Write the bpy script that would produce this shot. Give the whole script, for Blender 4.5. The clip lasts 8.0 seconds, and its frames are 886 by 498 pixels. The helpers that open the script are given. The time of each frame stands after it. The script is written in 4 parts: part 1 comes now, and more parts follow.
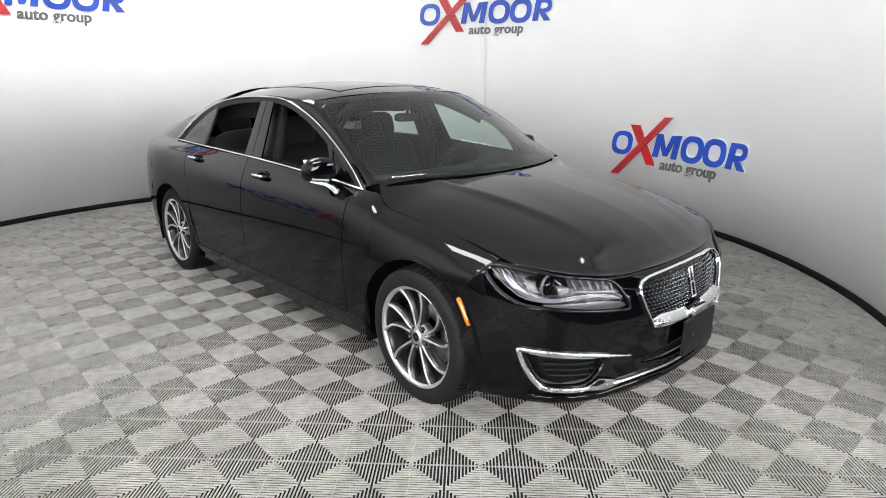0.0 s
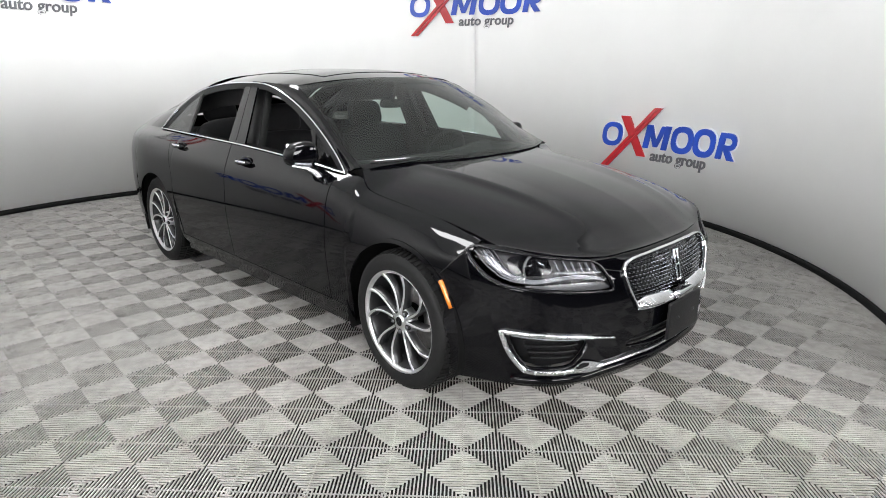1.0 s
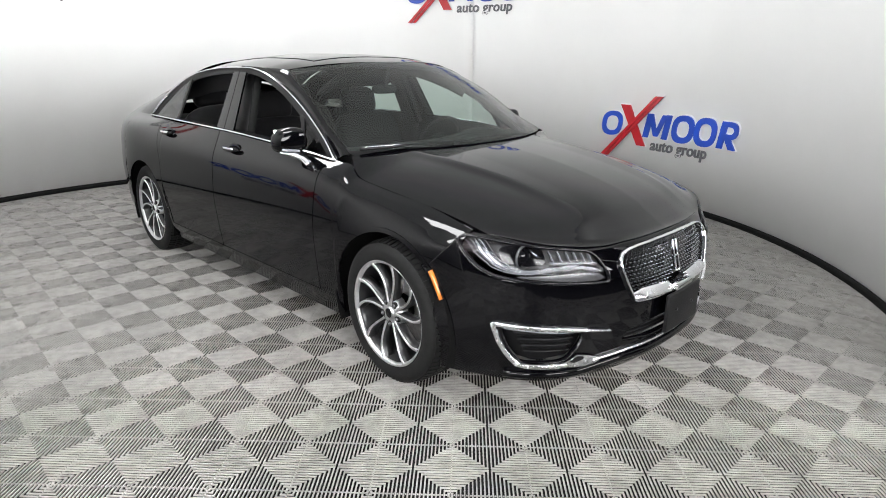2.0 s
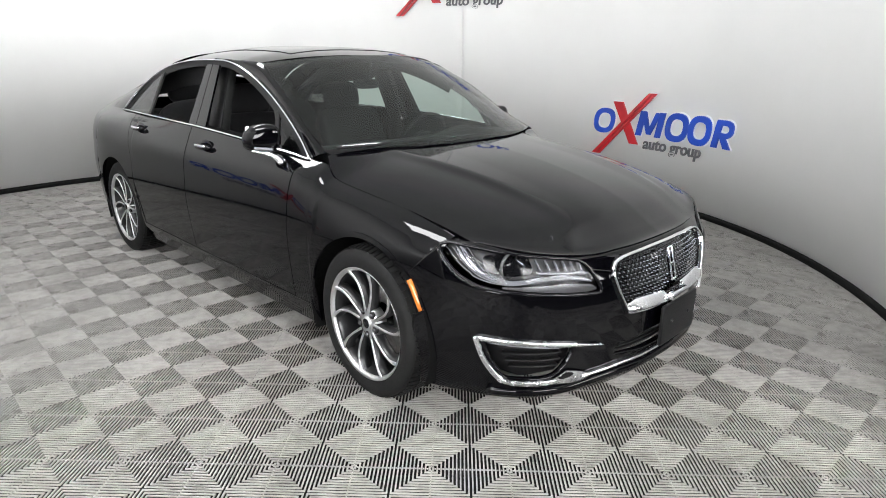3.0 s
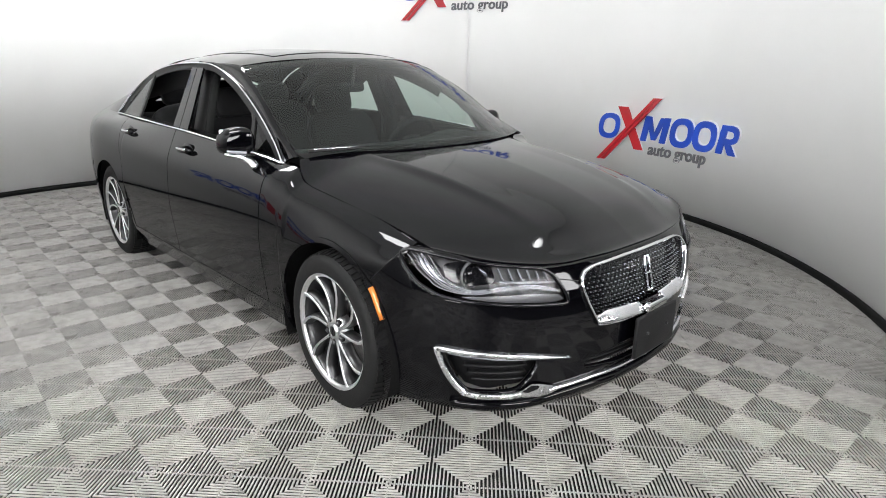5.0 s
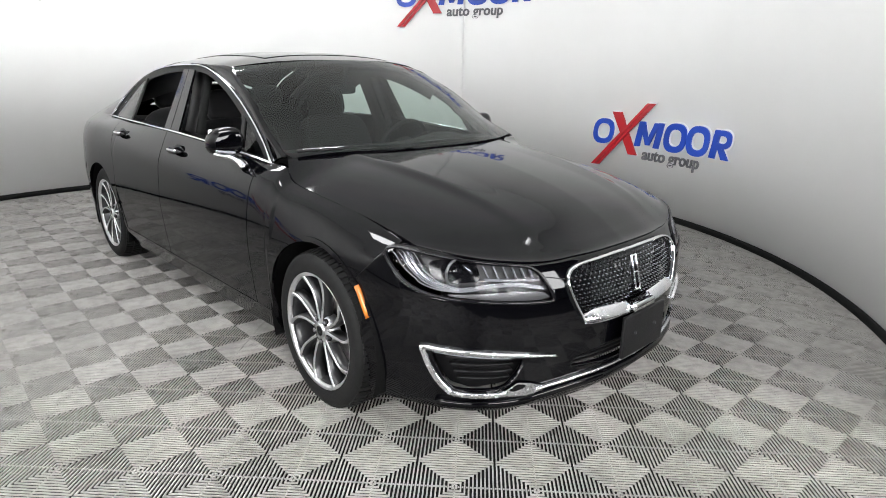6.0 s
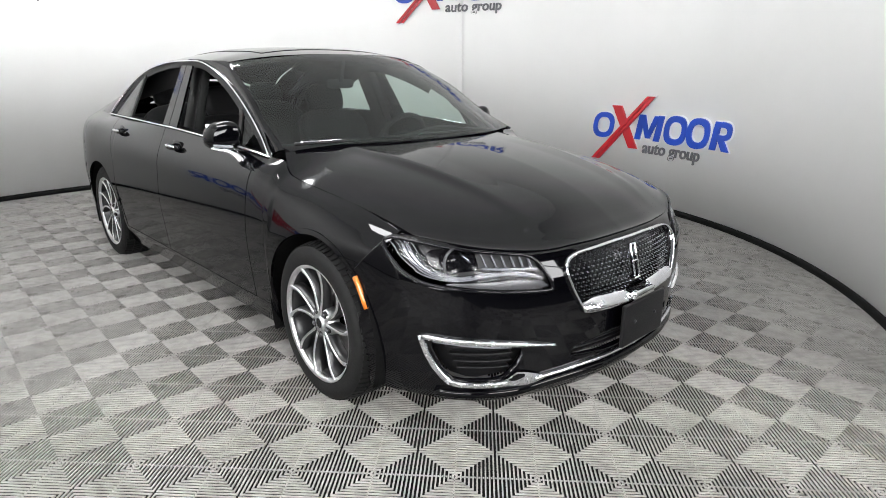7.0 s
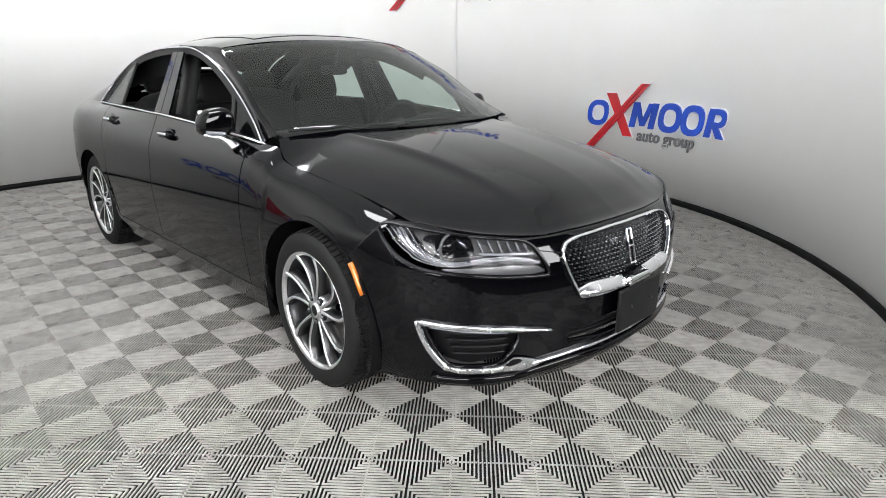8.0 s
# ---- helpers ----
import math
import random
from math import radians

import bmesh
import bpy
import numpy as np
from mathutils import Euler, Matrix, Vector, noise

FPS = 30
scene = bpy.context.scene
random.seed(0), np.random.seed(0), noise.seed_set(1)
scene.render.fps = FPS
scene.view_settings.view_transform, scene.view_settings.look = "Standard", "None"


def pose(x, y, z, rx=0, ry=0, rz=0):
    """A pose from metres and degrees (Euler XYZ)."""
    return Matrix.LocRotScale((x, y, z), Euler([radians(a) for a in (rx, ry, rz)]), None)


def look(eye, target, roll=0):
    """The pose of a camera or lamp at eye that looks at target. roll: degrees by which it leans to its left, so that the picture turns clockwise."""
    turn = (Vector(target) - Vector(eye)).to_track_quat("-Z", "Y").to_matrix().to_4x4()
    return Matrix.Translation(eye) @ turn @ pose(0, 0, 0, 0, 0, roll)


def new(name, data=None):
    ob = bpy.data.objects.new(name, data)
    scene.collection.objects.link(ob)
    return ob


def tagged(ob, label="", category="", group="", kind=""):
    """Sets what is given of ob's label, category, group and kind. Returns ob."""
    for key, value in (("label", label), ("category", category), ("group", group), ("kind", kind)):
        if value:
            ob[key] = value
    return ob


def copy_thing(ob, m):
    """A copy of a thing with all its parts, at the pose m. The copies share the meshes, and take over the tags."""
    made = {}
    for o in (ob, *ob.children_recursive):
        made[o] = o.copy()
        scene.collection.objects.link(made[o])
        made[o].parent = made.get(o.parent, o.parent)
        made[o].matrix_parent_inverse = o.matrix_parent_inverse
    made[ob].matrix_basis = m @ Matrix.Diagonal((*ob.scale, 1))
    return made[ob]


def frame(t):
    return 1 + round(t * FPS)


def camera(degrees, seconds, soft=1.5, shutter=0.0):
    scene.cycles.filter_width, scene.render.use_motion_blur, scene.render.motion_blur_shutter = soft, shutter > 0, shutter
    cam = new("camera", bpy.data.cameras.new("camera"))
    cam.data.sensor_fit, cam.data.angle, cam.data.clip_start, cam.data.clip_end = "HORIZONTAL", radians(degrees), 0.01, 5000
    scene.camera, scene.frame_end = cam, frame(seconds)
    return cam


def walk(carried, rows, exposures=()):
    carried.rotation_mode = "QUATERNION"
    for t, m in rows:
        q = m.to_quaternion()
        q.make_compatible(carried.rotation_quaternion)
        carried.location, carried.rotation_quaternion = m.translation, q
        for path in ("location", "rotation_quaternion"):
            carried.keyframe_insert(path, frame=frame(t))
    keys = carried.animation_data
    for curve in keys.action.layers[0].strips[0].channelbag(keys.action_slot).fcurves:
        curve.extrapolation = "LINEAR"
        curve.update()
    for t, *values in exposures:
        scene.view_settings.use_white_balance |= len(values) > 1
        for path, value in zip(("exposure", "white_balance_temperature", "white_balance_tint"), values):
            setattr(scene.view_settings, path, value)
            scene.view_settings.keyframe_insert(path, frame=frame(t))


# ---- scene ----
cam = camera(72.4, 8.0, soft=0.95)
PATH = [
    (0, (3.307, -2.721, 1.543), (1.96, -1.352, 0.981), 0.0),
    (0.5, (3.325, -2.696, 1.487), (1.976, -1.324, 0.94), 0.2),
    (1, (3.338, -2.673, 1.466), (2.004, -1.294, 0.899), -0.0),
    (1.5, (3.342, -2.645, 1.447), (2.006, -1.278, 0.861), 0.0),
    (3, (3.218, -2.424, 1.425), (1.912, -1.037, 0.817), 0.6),
    (3.5, (3.243, -2.358, 1.446), (1.929, -0.973, 0.851), 0.3),
    (4, (3.278, -2.283, 1.448), (1.942, -0.922, 0.844), 0.2),
    (4.5, (3.301, -2.246, 1.432), (1.948, -0.904, 0.827), 0.5),
    (6, (3.358, -2.193, 1.375), (1.996, -0.842, 0.809), 0.7),
    (6.5, (3.372, -2.187, 1.357), (2.008, -0.838, 0.791), 0.4),
    (7, (3.373, -2.184, 1.342), (2.006, -0.84, 0.773), -0.0),
    (7.5, (3.367, -2.187, 1.328), (2.01, -0.838, 0.746), -0.1),
    (8, (3.365, -2.186, 1.322), (2.018, -0.834, 0.723), -0.1),
]
walk(cam, [(t, look(eye, target, roll)) for t, eye, target, roll in PATH])

# ---- world and light ----
world = bpy.data.worlds.new("world")
scene.world = world
world.use_nodes = True
world.node_tree.nodes["Background"].inputs[0].default_value = (0.8, 0.9, 1.0, 1)
world.node_tree.nodes["Background"].inputs[1].default_value = 0.02
scene.view_settings.exposure = 0.1
PANEL_POWER, HALL_FILL_POWER, CEILING_FILL = 27.0, 18.0, 0.40
# lamp panels under the booth's ceiling, the third an unseen fill added for brightness: place, length, width, turn
LAMPS = [(0.5, -2.75, 2.0, 0.75, 8), (2.85, 1.25, 0.45, 0.16, -62), (-2.5, -0.5, 1.5, 0.6, 90)]
# unseen fill panels added in the hall, before the booth's open side: place, width
FILL_PANELS = [(6.4, 0.2, 2.4), (6.4, -2.6, 2.0), (4.4, -6.7, 3.2), (1.4, -6.9, 3.4)]

# ---- materials ----


def mat(name, color, rough=0.5, metal=0.0, coat=0.0, spec=0.5, noise_scale=0.0, vary=0.0, bump=0.0, bump_scale=200.0, rough_vary=0.0):
    m = bpy.data.materials.new(name)
    m.use_nodes = True
    nt = m.node_tree
    b = nt.nodes["Principled BSDF"]
    b.inputs["Base Color"].default_value = (*color, 1)
    b.inputs["Roughness"].default_value = rough
    b.inputs["Metallic"].default_value = metal
    b.inputs["Coat Weight"].default_value = coat
    b.inputs["Coat Roughness"].default_value = 0.02
    b.inputs["Specular IOR Level"].default_value = spec
    if vary or rough_vary or bump:
        co = nt.nodes.new("ShaderNodeTexCoord")
    if vary or rough_vary:
        n = nt.nodes.new("ShaderNodeTexNoise")
        n.inputs["Scale"].default_value = noise_scale
        n.inputs["Detail"].default_value = 6
        nt.links.new(co.outputs["Object"], n.inputs["Vector"])
        if vary:
            r = nt.nodes.new("ShaderNodeMapRange")
            r.inputs[1].default_value, r.inputs[2].default_value = 0.3, 0.7
            r.inputs[3].default_value, r.inputs[4].default_value = 1 - vary, 1 + vary
            nt.links.new(n.outputs[0], r.inputs[0])
            mx = nt.nodes.new("ShaderNodeMix")
            mx.data_type, mx.blend_type = "RGBA", "MULTIPLY"
            mx.inputs[0].default_value = 1.0
            mx.inputs[6].default_value = (*color, 1)
            nt.links.new(r.outputs[0], mx.inputs[7])
            nt.links.new(mx.outputs[2], b.inputs["Base Color"])
        if rough_vary:
            r = nt.nodes.new("ShaderNodeMapRange")
            r.inputs[1].default_value, r.inputs[2].default_value = 0.3, 0.7
            r.inputs[3].default_value, r.inputs[4].default_value = rough * (1 - rough_vary), rough * (1 + rough_vary)
            nt.links.new(n.outputs[0], r.inputs[0])
            nt.links.new(r.outputs[0], b.inputs["Roughness"])
    if bump:
        n2 = nt.nodes.new("ShaderNodeTexNoise")
        n2.inputs["Scale"].default_value = bump_scale
        n2.inputs["Detail"].default_value = 4
        nt.links.new(co.outputs["Object"], n2.inputs["Vector"])
        bp = nt.nodes.new("ShaderNodeBump")
        bp.inputs["Strength"].default_value = bump
        bp.inputs["Distance"].default_value = 0.002
        nt.links.new(n2.outputs[0], bp.inputs["Height"])
        nt.links.new(bp.outputs[0], b.inputs["Normal"])
    return m


def glass_mat(name, tint, ior=1.45):
    m = bpy.data.materials.new(name)
    m.use_nodes = True
    nt = m.node_tree
    nt.nodes.clear()
    out = nt.nodes.new("ShaderNodeOutputMaterial")
    mix = nt.nodes.new("ShaderNodeMixShader")
    tr = nt.nodes.new("ShaderNodeBsdfTransparent")
    tr.inputs[0].default_value = (*tint, 1)
    gl = nt.nodes.new("ShaderNodeBsdfGlossy")
    gl.inputs["Roughness"].default_value = 0.02
    fr = nt.nodes.new("ShaderNodeFresnel")
    fr.inputs["IOR"].default_value = ior
    nt.links.new(fr.outputs[0], mix.inputs[0])
    nt.links.new(tr.outputs[0], mix.inputs[1])
    nt.links.new(gl.outputs[0], mix.inputs[2])
    nt.links.new(mix.outputs[0], out.inputs[0])
    return m


def glow_mat(name, color, strength):
    m = bpy.data.materials.new(name)
    m.use_nodes = True
    nt = m.node_tree
    nt.nodes.clear()
    out = nt.nodes.new("ShaderNodeOutputMaterial")
    e = nt.nodes.new("ShaderNodeEmission")
    e.inputs[0].default_value = (*color, 1)
    e.inputs[1].default_value = strength
    nt.links.new(e.outputs[0], out.inputs[0])
    return m


PAINT = mat("black_paint", (0.0012, 0.0012, 0.0018), 0.05, 0.0, 0.0, 0.32, 14.0, 0.15, 0.0, 200, 0.2)
TRIM = mat("black_trim", (0.005, 0.005, 0.0055), 0.45, 0, 0, 0.3, 60, 0.2, 0.15, 400)
GLOSS = mat("gloss_black", (0.004, 0.004, 0.005), 0.10, 0, 0.0, 0.30, 30, 0.2, 0, 200, 0.3)
SATIN = mat("satin_chrome", (0.84, 0.85, 0.87), 0.24, 1.0, 0, 0.5, 40, 0.03, 0.0, 200, 0.2)
BARS = mat("dark_chrome", (0.26, 0.265, 0.28), 0.25, 1.0, 0, 0.5, 60, 0.1)
CHROME = mat("chrome", (0.82, 0.83, 0.85), 0.07, 1.0, 0, 0.5, 30, 0.0, 0.0, 200, 0.3)
ALLOY = mat("machined_alloy", (0.74, 0.74, 0.75), 0.32, 1.0, 0, 0.5, 120, 0.06, 0.0, 200, 0.15)
POCKET = mat("grey_alloy_paint", (0.022, 0.022, 0.023), 0.32, 0.2, 0.2, 0.5, 80, 0.1)
RUBBER = mat("tyre_rubber", (0.006, 0.006, 0.006), 0.7, 0, 0, 0.25, 40, 0.25, 0.3, 300)
STEEL = mat("brake_steel", (0.4, 0.39, 0.38), 0.35, 1.0, 0, 0.5, 60, 0.2)
LEATHER = mat("black_leather", (0.006, 0.006, 0.0066), 0.55, 0, 0, 0.3, 25, 0.2, 0.4, 500)
PLASTIC = mat("dark_plastic", (0.006, 0.006, 0.0065), 0.6, 0, 0, 0.4, 40, 0.15, 0.2, 600)
CARPET = mat("dark_lining", (0.005, 0.005, 0.005), 0.95, 0, 0, 0.1, 90, 0.3, 0.3, 900)
HEADLINER = mat("grey_lining", (0.016, 0.0165, 0.0165), 0.95, 0, 0, 0.1, 90, 0.1)
AMBER = mat("amber_lens", (0.50, 0.14, 0.012), 0.15, 0, 0.6, 0.5, 90, 0.15)
WHITE_LENS = mat("white_lens", (0.19, 0.195, 0.215), 0.18, 0.0, 0.6, 0.5, 60, 0.05)
LAMP_SILVER = mat("lamp_silver", (0.20, 0.205, 0.225), 0.22, 0.9, 0, 0.5, 60, 0.05)
LAMP_GREY = mat("lamp_grey", (0.09, 0.09, 0.095), 0.3, 0.5)
LAMP_BOX = mat("lamp_box_grey", (0.06, 0.06, 0.063), 0.45, 0.0, 0, 0.4, 60, 0.1)
LAMP_DARK = mat("lamp_dark", (0.012, 0.012, 0.014), 0.3, 0.4)
WINDSHIELD = glass_mat("windshield_glass", (0.60, 0.76, 0.69), 1.46)
SIDE_GLASS = glass_mat("tinted_side_glass", (0.16, 0.17, 0.17))
CLEAR = glass_mat("clear_lens", (0.95, 0.95, 0.95), 1.22)
WALL = mat("white_wall_paint", (0.80, 0.80, 0.79), 0.55, 0, 0, 0.4, 1.3, 0.025, 0.06, 60)
BASEB = mat("black_skirting", (0.006, 0.006, 0.006), 0.75, 0, 0, 0.15, 20, 0.2)


def tile_mat(name, color):
    """Grey plastic with broad scuffs, fine dirt and a small change from tile to tile, in world metres."""
    m = mat(name, color, 0.36, noise_scale=7.0, rough_vary=0.45, bump=0.12, bump_scale=500)
    nt = m.node_tree
    b = nt.nodes["Principled BSDF"]
    geo = nt.nodes.new("ShaderNodeNewGeometry")
    info = nt.nodes.new("ShaderNodeObjectInfo")
    value = None
    for scale, detail, lo, hi, dark, light in ((2.2, 5, 0.35, 0.68, 1.08, 0.84), (17.0, 8, 0.42, 0.66, 1.06, 0.80), (90.0, 3, 0.3, 0.7, 0.95, 1.05)):
        n = nt.nodes.new("ShaderNodeTexNoise")
        n.inputs["Scale"].default_value = scale
        n.inputs["Detail"].default_value = detail
        nt.links.new(geo.outputs["Position"], n.inputs["Vector"])
        r = nt.nodes.new("ShaderNodeMapRange")
        for k, v in zip((1, 2, 3, 4), (lo, hi, dark, light)):
            r.inputs[k].default_value = v
        nt.links.new(n.outputs[0], r.inputs[0])
        value = times(nt, value, r.outputs[0])
    r = nt.nodes.new("ShaderNodeMapRange")
    r.inputs[3].default_value, r.inputs[4].default_value = 0.95, 1.05
    nt.links.new(info.outputs["Random"], r.inputs[0])
    value = times(nt, value, r.outputs[0])
    mx = nt.nodes.new("ShaderNodeMix")
    mx.data_type, mx.blend_type = "RGBA", "MULTIPLY"
    mx.inputs[0].default_value = 1.0
    mx.inputs[6].default_value = (*color, 1)
    nt.links.new(value, mx.inputs[7])
    nt.links.new(mx.outputs[2], b.inputs["Base Color"])
    return m


def times(nt, a, b):
    if a is None:
        return b
    n = nt.nodes.new("ShaderNodeMath")
    n.operation = "MULTIPLY"
    nt.links.new(a, n.inputs[0])
    nt.links.new(b, n.inputs[1])
    return n.outputs[0]


TILE = tile_mat("grey_plastic_tile", (0.335, 0.326, 0.308))
SUBFLOOR = mat("dark_subfloor", (0.006, 0.006, 0.006), 0.9, 0, 0, 0.2, 5, 0.3)
HALL = mat("hall_wall_paint", (0.03, 0.03, 0.03), 0.8, 0, 0, 0.3, 1.5, 0.1)
CEIL = mat("white_ceiling_fill", (0.62, 0.62, 0.62), 0.9, 0, 0, 0.3, 1.5, 0.05)
# plain ceiling, no lamp: the emission is added fill for walls and bonnet
CEIL.node_tree.nodes["Principled BSDF"].inputs["Emission Color"].default_value = (0.97, 1.0, 0.99, 1)
CEIL.node_tree.nodes["Principled BSDF"].inputs["Emission Strength"].default_value = CEILING_FILL
BLUE = mat("blue_sign", (0.012, 0.06, 0.42), 0.3, 0, 0.3, 0.5, 3, 0.25)
RED = mat("red_sign", (0.45, 0.012, 0.02), 0.3, 0, 0.3, 0.5, 3, 0.2)
GREYT = mat("grey_sign", (0.12, 0.12, 0.13), 0.5, 0, 0, 0.5, 3, 0.1)
WHITE = mat("white_acrylic", (0.8, 0.8, 0.82), 0.35)
GLOW_HALL_FILL = glow_mat("hall_fill_glow", (0.985, 0.985, 1.0), HALL_FILL_POWER)
GLOW = glow_mat("panel_glow", (0.98, 0.99, 1.0), PANEL_POWER)

# ---- mesh helpers ----


def part(name, bm, material, parent=None, label="", smooth=True):
    me = bpy.data.meshes.new(name)
    bm.to_mesh(me)
    bm.free()
    me.materials.append(material)
    if smooth:
        me.shade_smooth()
    ob = new(name, me)
    if parent is not None:
        ob.parent = parent
    if label:
        ob["label"] = label
    return ob


def empty(name, label, category, group="", kind="", at=(0, 0, 0)):
    ob = new(name)
    ob.location = at
    return tagged(ob, label, category, group, kind)


def spline(points, t):
    """Catmull-Rom through points; t from 0 to 1."""
    p = np.asarray(points, float)
    n = len(p) - 1
    s = min(max(t, 0.0), 1.0) * n
    i = min(int(s), n - 1)
    f = s - i
    b, c = p[i], p[i + 1]
    a = p[i - 1] if i > 0 else 2 * b - c
    d = p[i + 2] if i + 2 <= n else 2 * c - b
    return 0.5 * (2 * b + (c - a) * f + (2 * a - 5 * b + 4 * c - d) * f * f + (3 * b - a - 3 * c + d) * f ** 3)


def curve_y(x, xs, ys):
    """A smooth curve through (xs, ys), monotone where the points are (PCHIP)."""
    xs, ys = np.asarray(xs, float), np.asarray(ys, float)
    h = np.diff(xs)
    d = np.diff(ys) / h
    m = np.zeros(len(xs))
    m[0], m[-1] = d[0], d[-1]
    for i in range(1, len(xs) - 1):
        if d[i - 1] * d[i] > 0:
            w1, w2 = 2 * h[i] + h[i - 1], h[i] + 2 * h[i - 1]
            m[i] = (w1 + w2) / (w1 / d[i - 1] + w2 / d[i])
    x = min(max(x, xs[0]), xs[-1])
    i = min(max(int(np.searchsorted(xs, x) - 1), 0), len(h) - 1)
    t = (x - xs[i]) / h[i]
    return float((1 + 2 * t) * (1 - t) ** 2 * ys[i] + t * (1 - t) ** 2 * h[i] * m[i] + t * t * (3 - 2 * t) * ys[i + 1] + t * t * (t - 1) * h[i] * m[i + 1])


def patch(fn, nu, nv, rim=0.0, out=(0, -1, 0), lift=0.0, us=None, vs=None):
    """A surface grid fn(u, v) -> point, with an edge turned in by rim metres, away from the side that out points to."""
    us = np.linspace(0, 1, nu + 1) if us is None else np.asarray(us)
    vs = np.linspace(0, 1, nv + 1) if vs is None else np.asarray(vs)
    nu, nv = len(us) - 1, len(vs) - 1
    g = np.array([[fn(u, v) for v in vs] for u in us], float)
    du, dv = np.gradient(g, axis=0), np.gradient(g, axis=1)
    nrm = np.cross(du, dv)
    nrm /= np.linalg.norm(nrm, axis=2, keepdims=True) + 1e-12
    if (nrm.reshape(-1, 3) @ np.asarray(out, float)).sum() < 0:
        nrm = -nrm
        flip = True
    else:
        flip = False
    g = g + nrm * lift
    bm = bmesh.new()
    v = [[bm.verts.new(g[i, j]) for j in range(nv + 1)] for i in range(nu + 1)]
    for i in range(nu):
        for j in range(nv):
            q = [v[i][j], v[i + 1][j], v[i + 1][j + 1], v[i][j + 1]]
            bm.faces.new(q[::-1] if flip else q)
    if rim:
        loop = [(i, 0) for i in range(nu)] + [(nu, j) for j in range(nv)] + [(i, nv) for i in range(nu, 0, -1)] + [(0, j) for j in range(nv, 0, -1)]
        deep = [bm.verts.new(g[i, j] - nrm[i, j] * rim) for i, j in loop]
        top = [bm.verts.new(g[i, j]) for i, j in loop]
        n = len(loop)
        for k in range(n):
            m = (k + 1) % n
            q = [top[k], deep[k], deep[m], top[m]]
            bm.faces.new(q if not flip else q[::-1])
    return bm


def sweep(points, profile, closed=False, up=(0, 0, 1), scale=None, caps=True):
    """A bar along points with a closed profile [(side, up), ...]."""
    pts = [Vector(p) for p in points]
    n = len(pts)
    bm = bmesh.new()
    rings = []
    for i, p in enumerate(pts):
        a = pts[(i - 1) % n] if closed or i else pts[i]
        b = pts[(i + 1) % n] if closed or i < n - 1 else pts[i]
        t = (b - a).normalized()
        s = t.cross(Vector(up))
        s = s.normalized() if s.length > 1e-6 else Vector((1, 0, 0))
        w = s.cross(t).normalized()
        k = scale[i] if scale else 1.0
        rings.append([bm.verts.new(p + s * (x * k) + w * (y * k)) for x, y in profile])
    m = len(profile)
    for i in range(n if closed else n - 1):
        r, q = rings[i], rings[(i + 1) % n]
        for j in range(m):
            bm.faces.new((r[j], r[(j + 1) % m], q[(j + 1) % m], q[j]))
    if not closed and caps:
        bm.faces.new(rings[0][::-1])
        bm.faces.new(rings[-1])
    bmesh.ops.recalc_face_normals(bm, faces=bm.faces)
    return bm


def round_profile(w, h, n=10, power=2.5):
    out = []
    for i in range(n):
        a = 2 * math.pi * i / n
        c, s = math.cos(a), math.sin(a)
        out.append((math.copysign(abs(c) ** (2 / power), c) * w / 2, math.copysign(abs(s) ** (2 / power), s) * h / 2))
    return out


def box(size, at=(0, 0, 0), bevel=0.01, seg=2, m=None):
    bm = bmesh.new()
    bmesh.ops.create_cube(bm, size=1)
    for v in bm.verts:
        v.co = Vector((v.co.x * size[0], v.co.y * size[1], v.co.z * size[2]))
    if bevel:
        bmesh.ops.bevel(bm, geom=bm.edges[:], offset=bevel, segments=seg, affect="EDGES", profile=0.6)
    if m is not None:
        bm.transform(m)
    bmesh.ops.translate(bm, vec=at, verts=bm.verts)
    return bm


def lathe(profile, n=48, axis="y", at=(0, 0, 0)):
    """Turns [(radius, along), ...] about an axis."""
    bm = bmesh.new()
    rings = []
    for k in range(n):
        a = 2 * math.pi * k / n
        c, s = math.cos(a), math.sin(a)
        rings.append([bm.verts.new((r * c + at[0], h + at[1], r * s + at[2]) if axis == "y" else (r * c + at[0], r * s + at[1], h + at[2])) for r, h in profile])
    for k in range(n):
        p, q = rings[k], rings[(k + 1) % n]
        for j in range(len(profile) - 1):
            bm.faces.new((p[j], p[j + 1], q[j + 1], q[j]))
    bmesh.ops.remove_doubles(bm, verts=bm.verts, dist=1e-5)
    bmesh.ops.recalc_face_normals(bm, faces=bm.faces)
    return bm


def prism(outline, place, depth):
    """A plate with the outline [(a, b), ...]; place(a, b, d) gives the point at depth d."""
    bm = bmesh.new()
    f = [bm.verts.new(place(a, b, 0)) for a, b in outline]
    k = [bm.verts.new(place(a, b, depth)) for a, b in outline]
    bm.faces.new(f)
    bm.faces.new(k[::-1])
    for i in range(len(outline)):
        j = (i + 1) % len(outline)
        bm.faces.new((f[i], k[i], k[j], f[j]))
    bmesh.ops.recalc_face_normals(bm, faces=bm.faces)
    return bm


# ---- the booth: round wall, floor, ceiling, hall ----
CX, CY, RAD = -0.52, -0.31, 3.935
OPEN_A, OPEN_B = radians(-66), radians(12)
WALL_H = 3.9


def on_wall(angle, z, inset=0.0):
    r = RAD - inset
    return Vector((CX + r * math.cos(angle), CY + r * math.sin(angle), z))


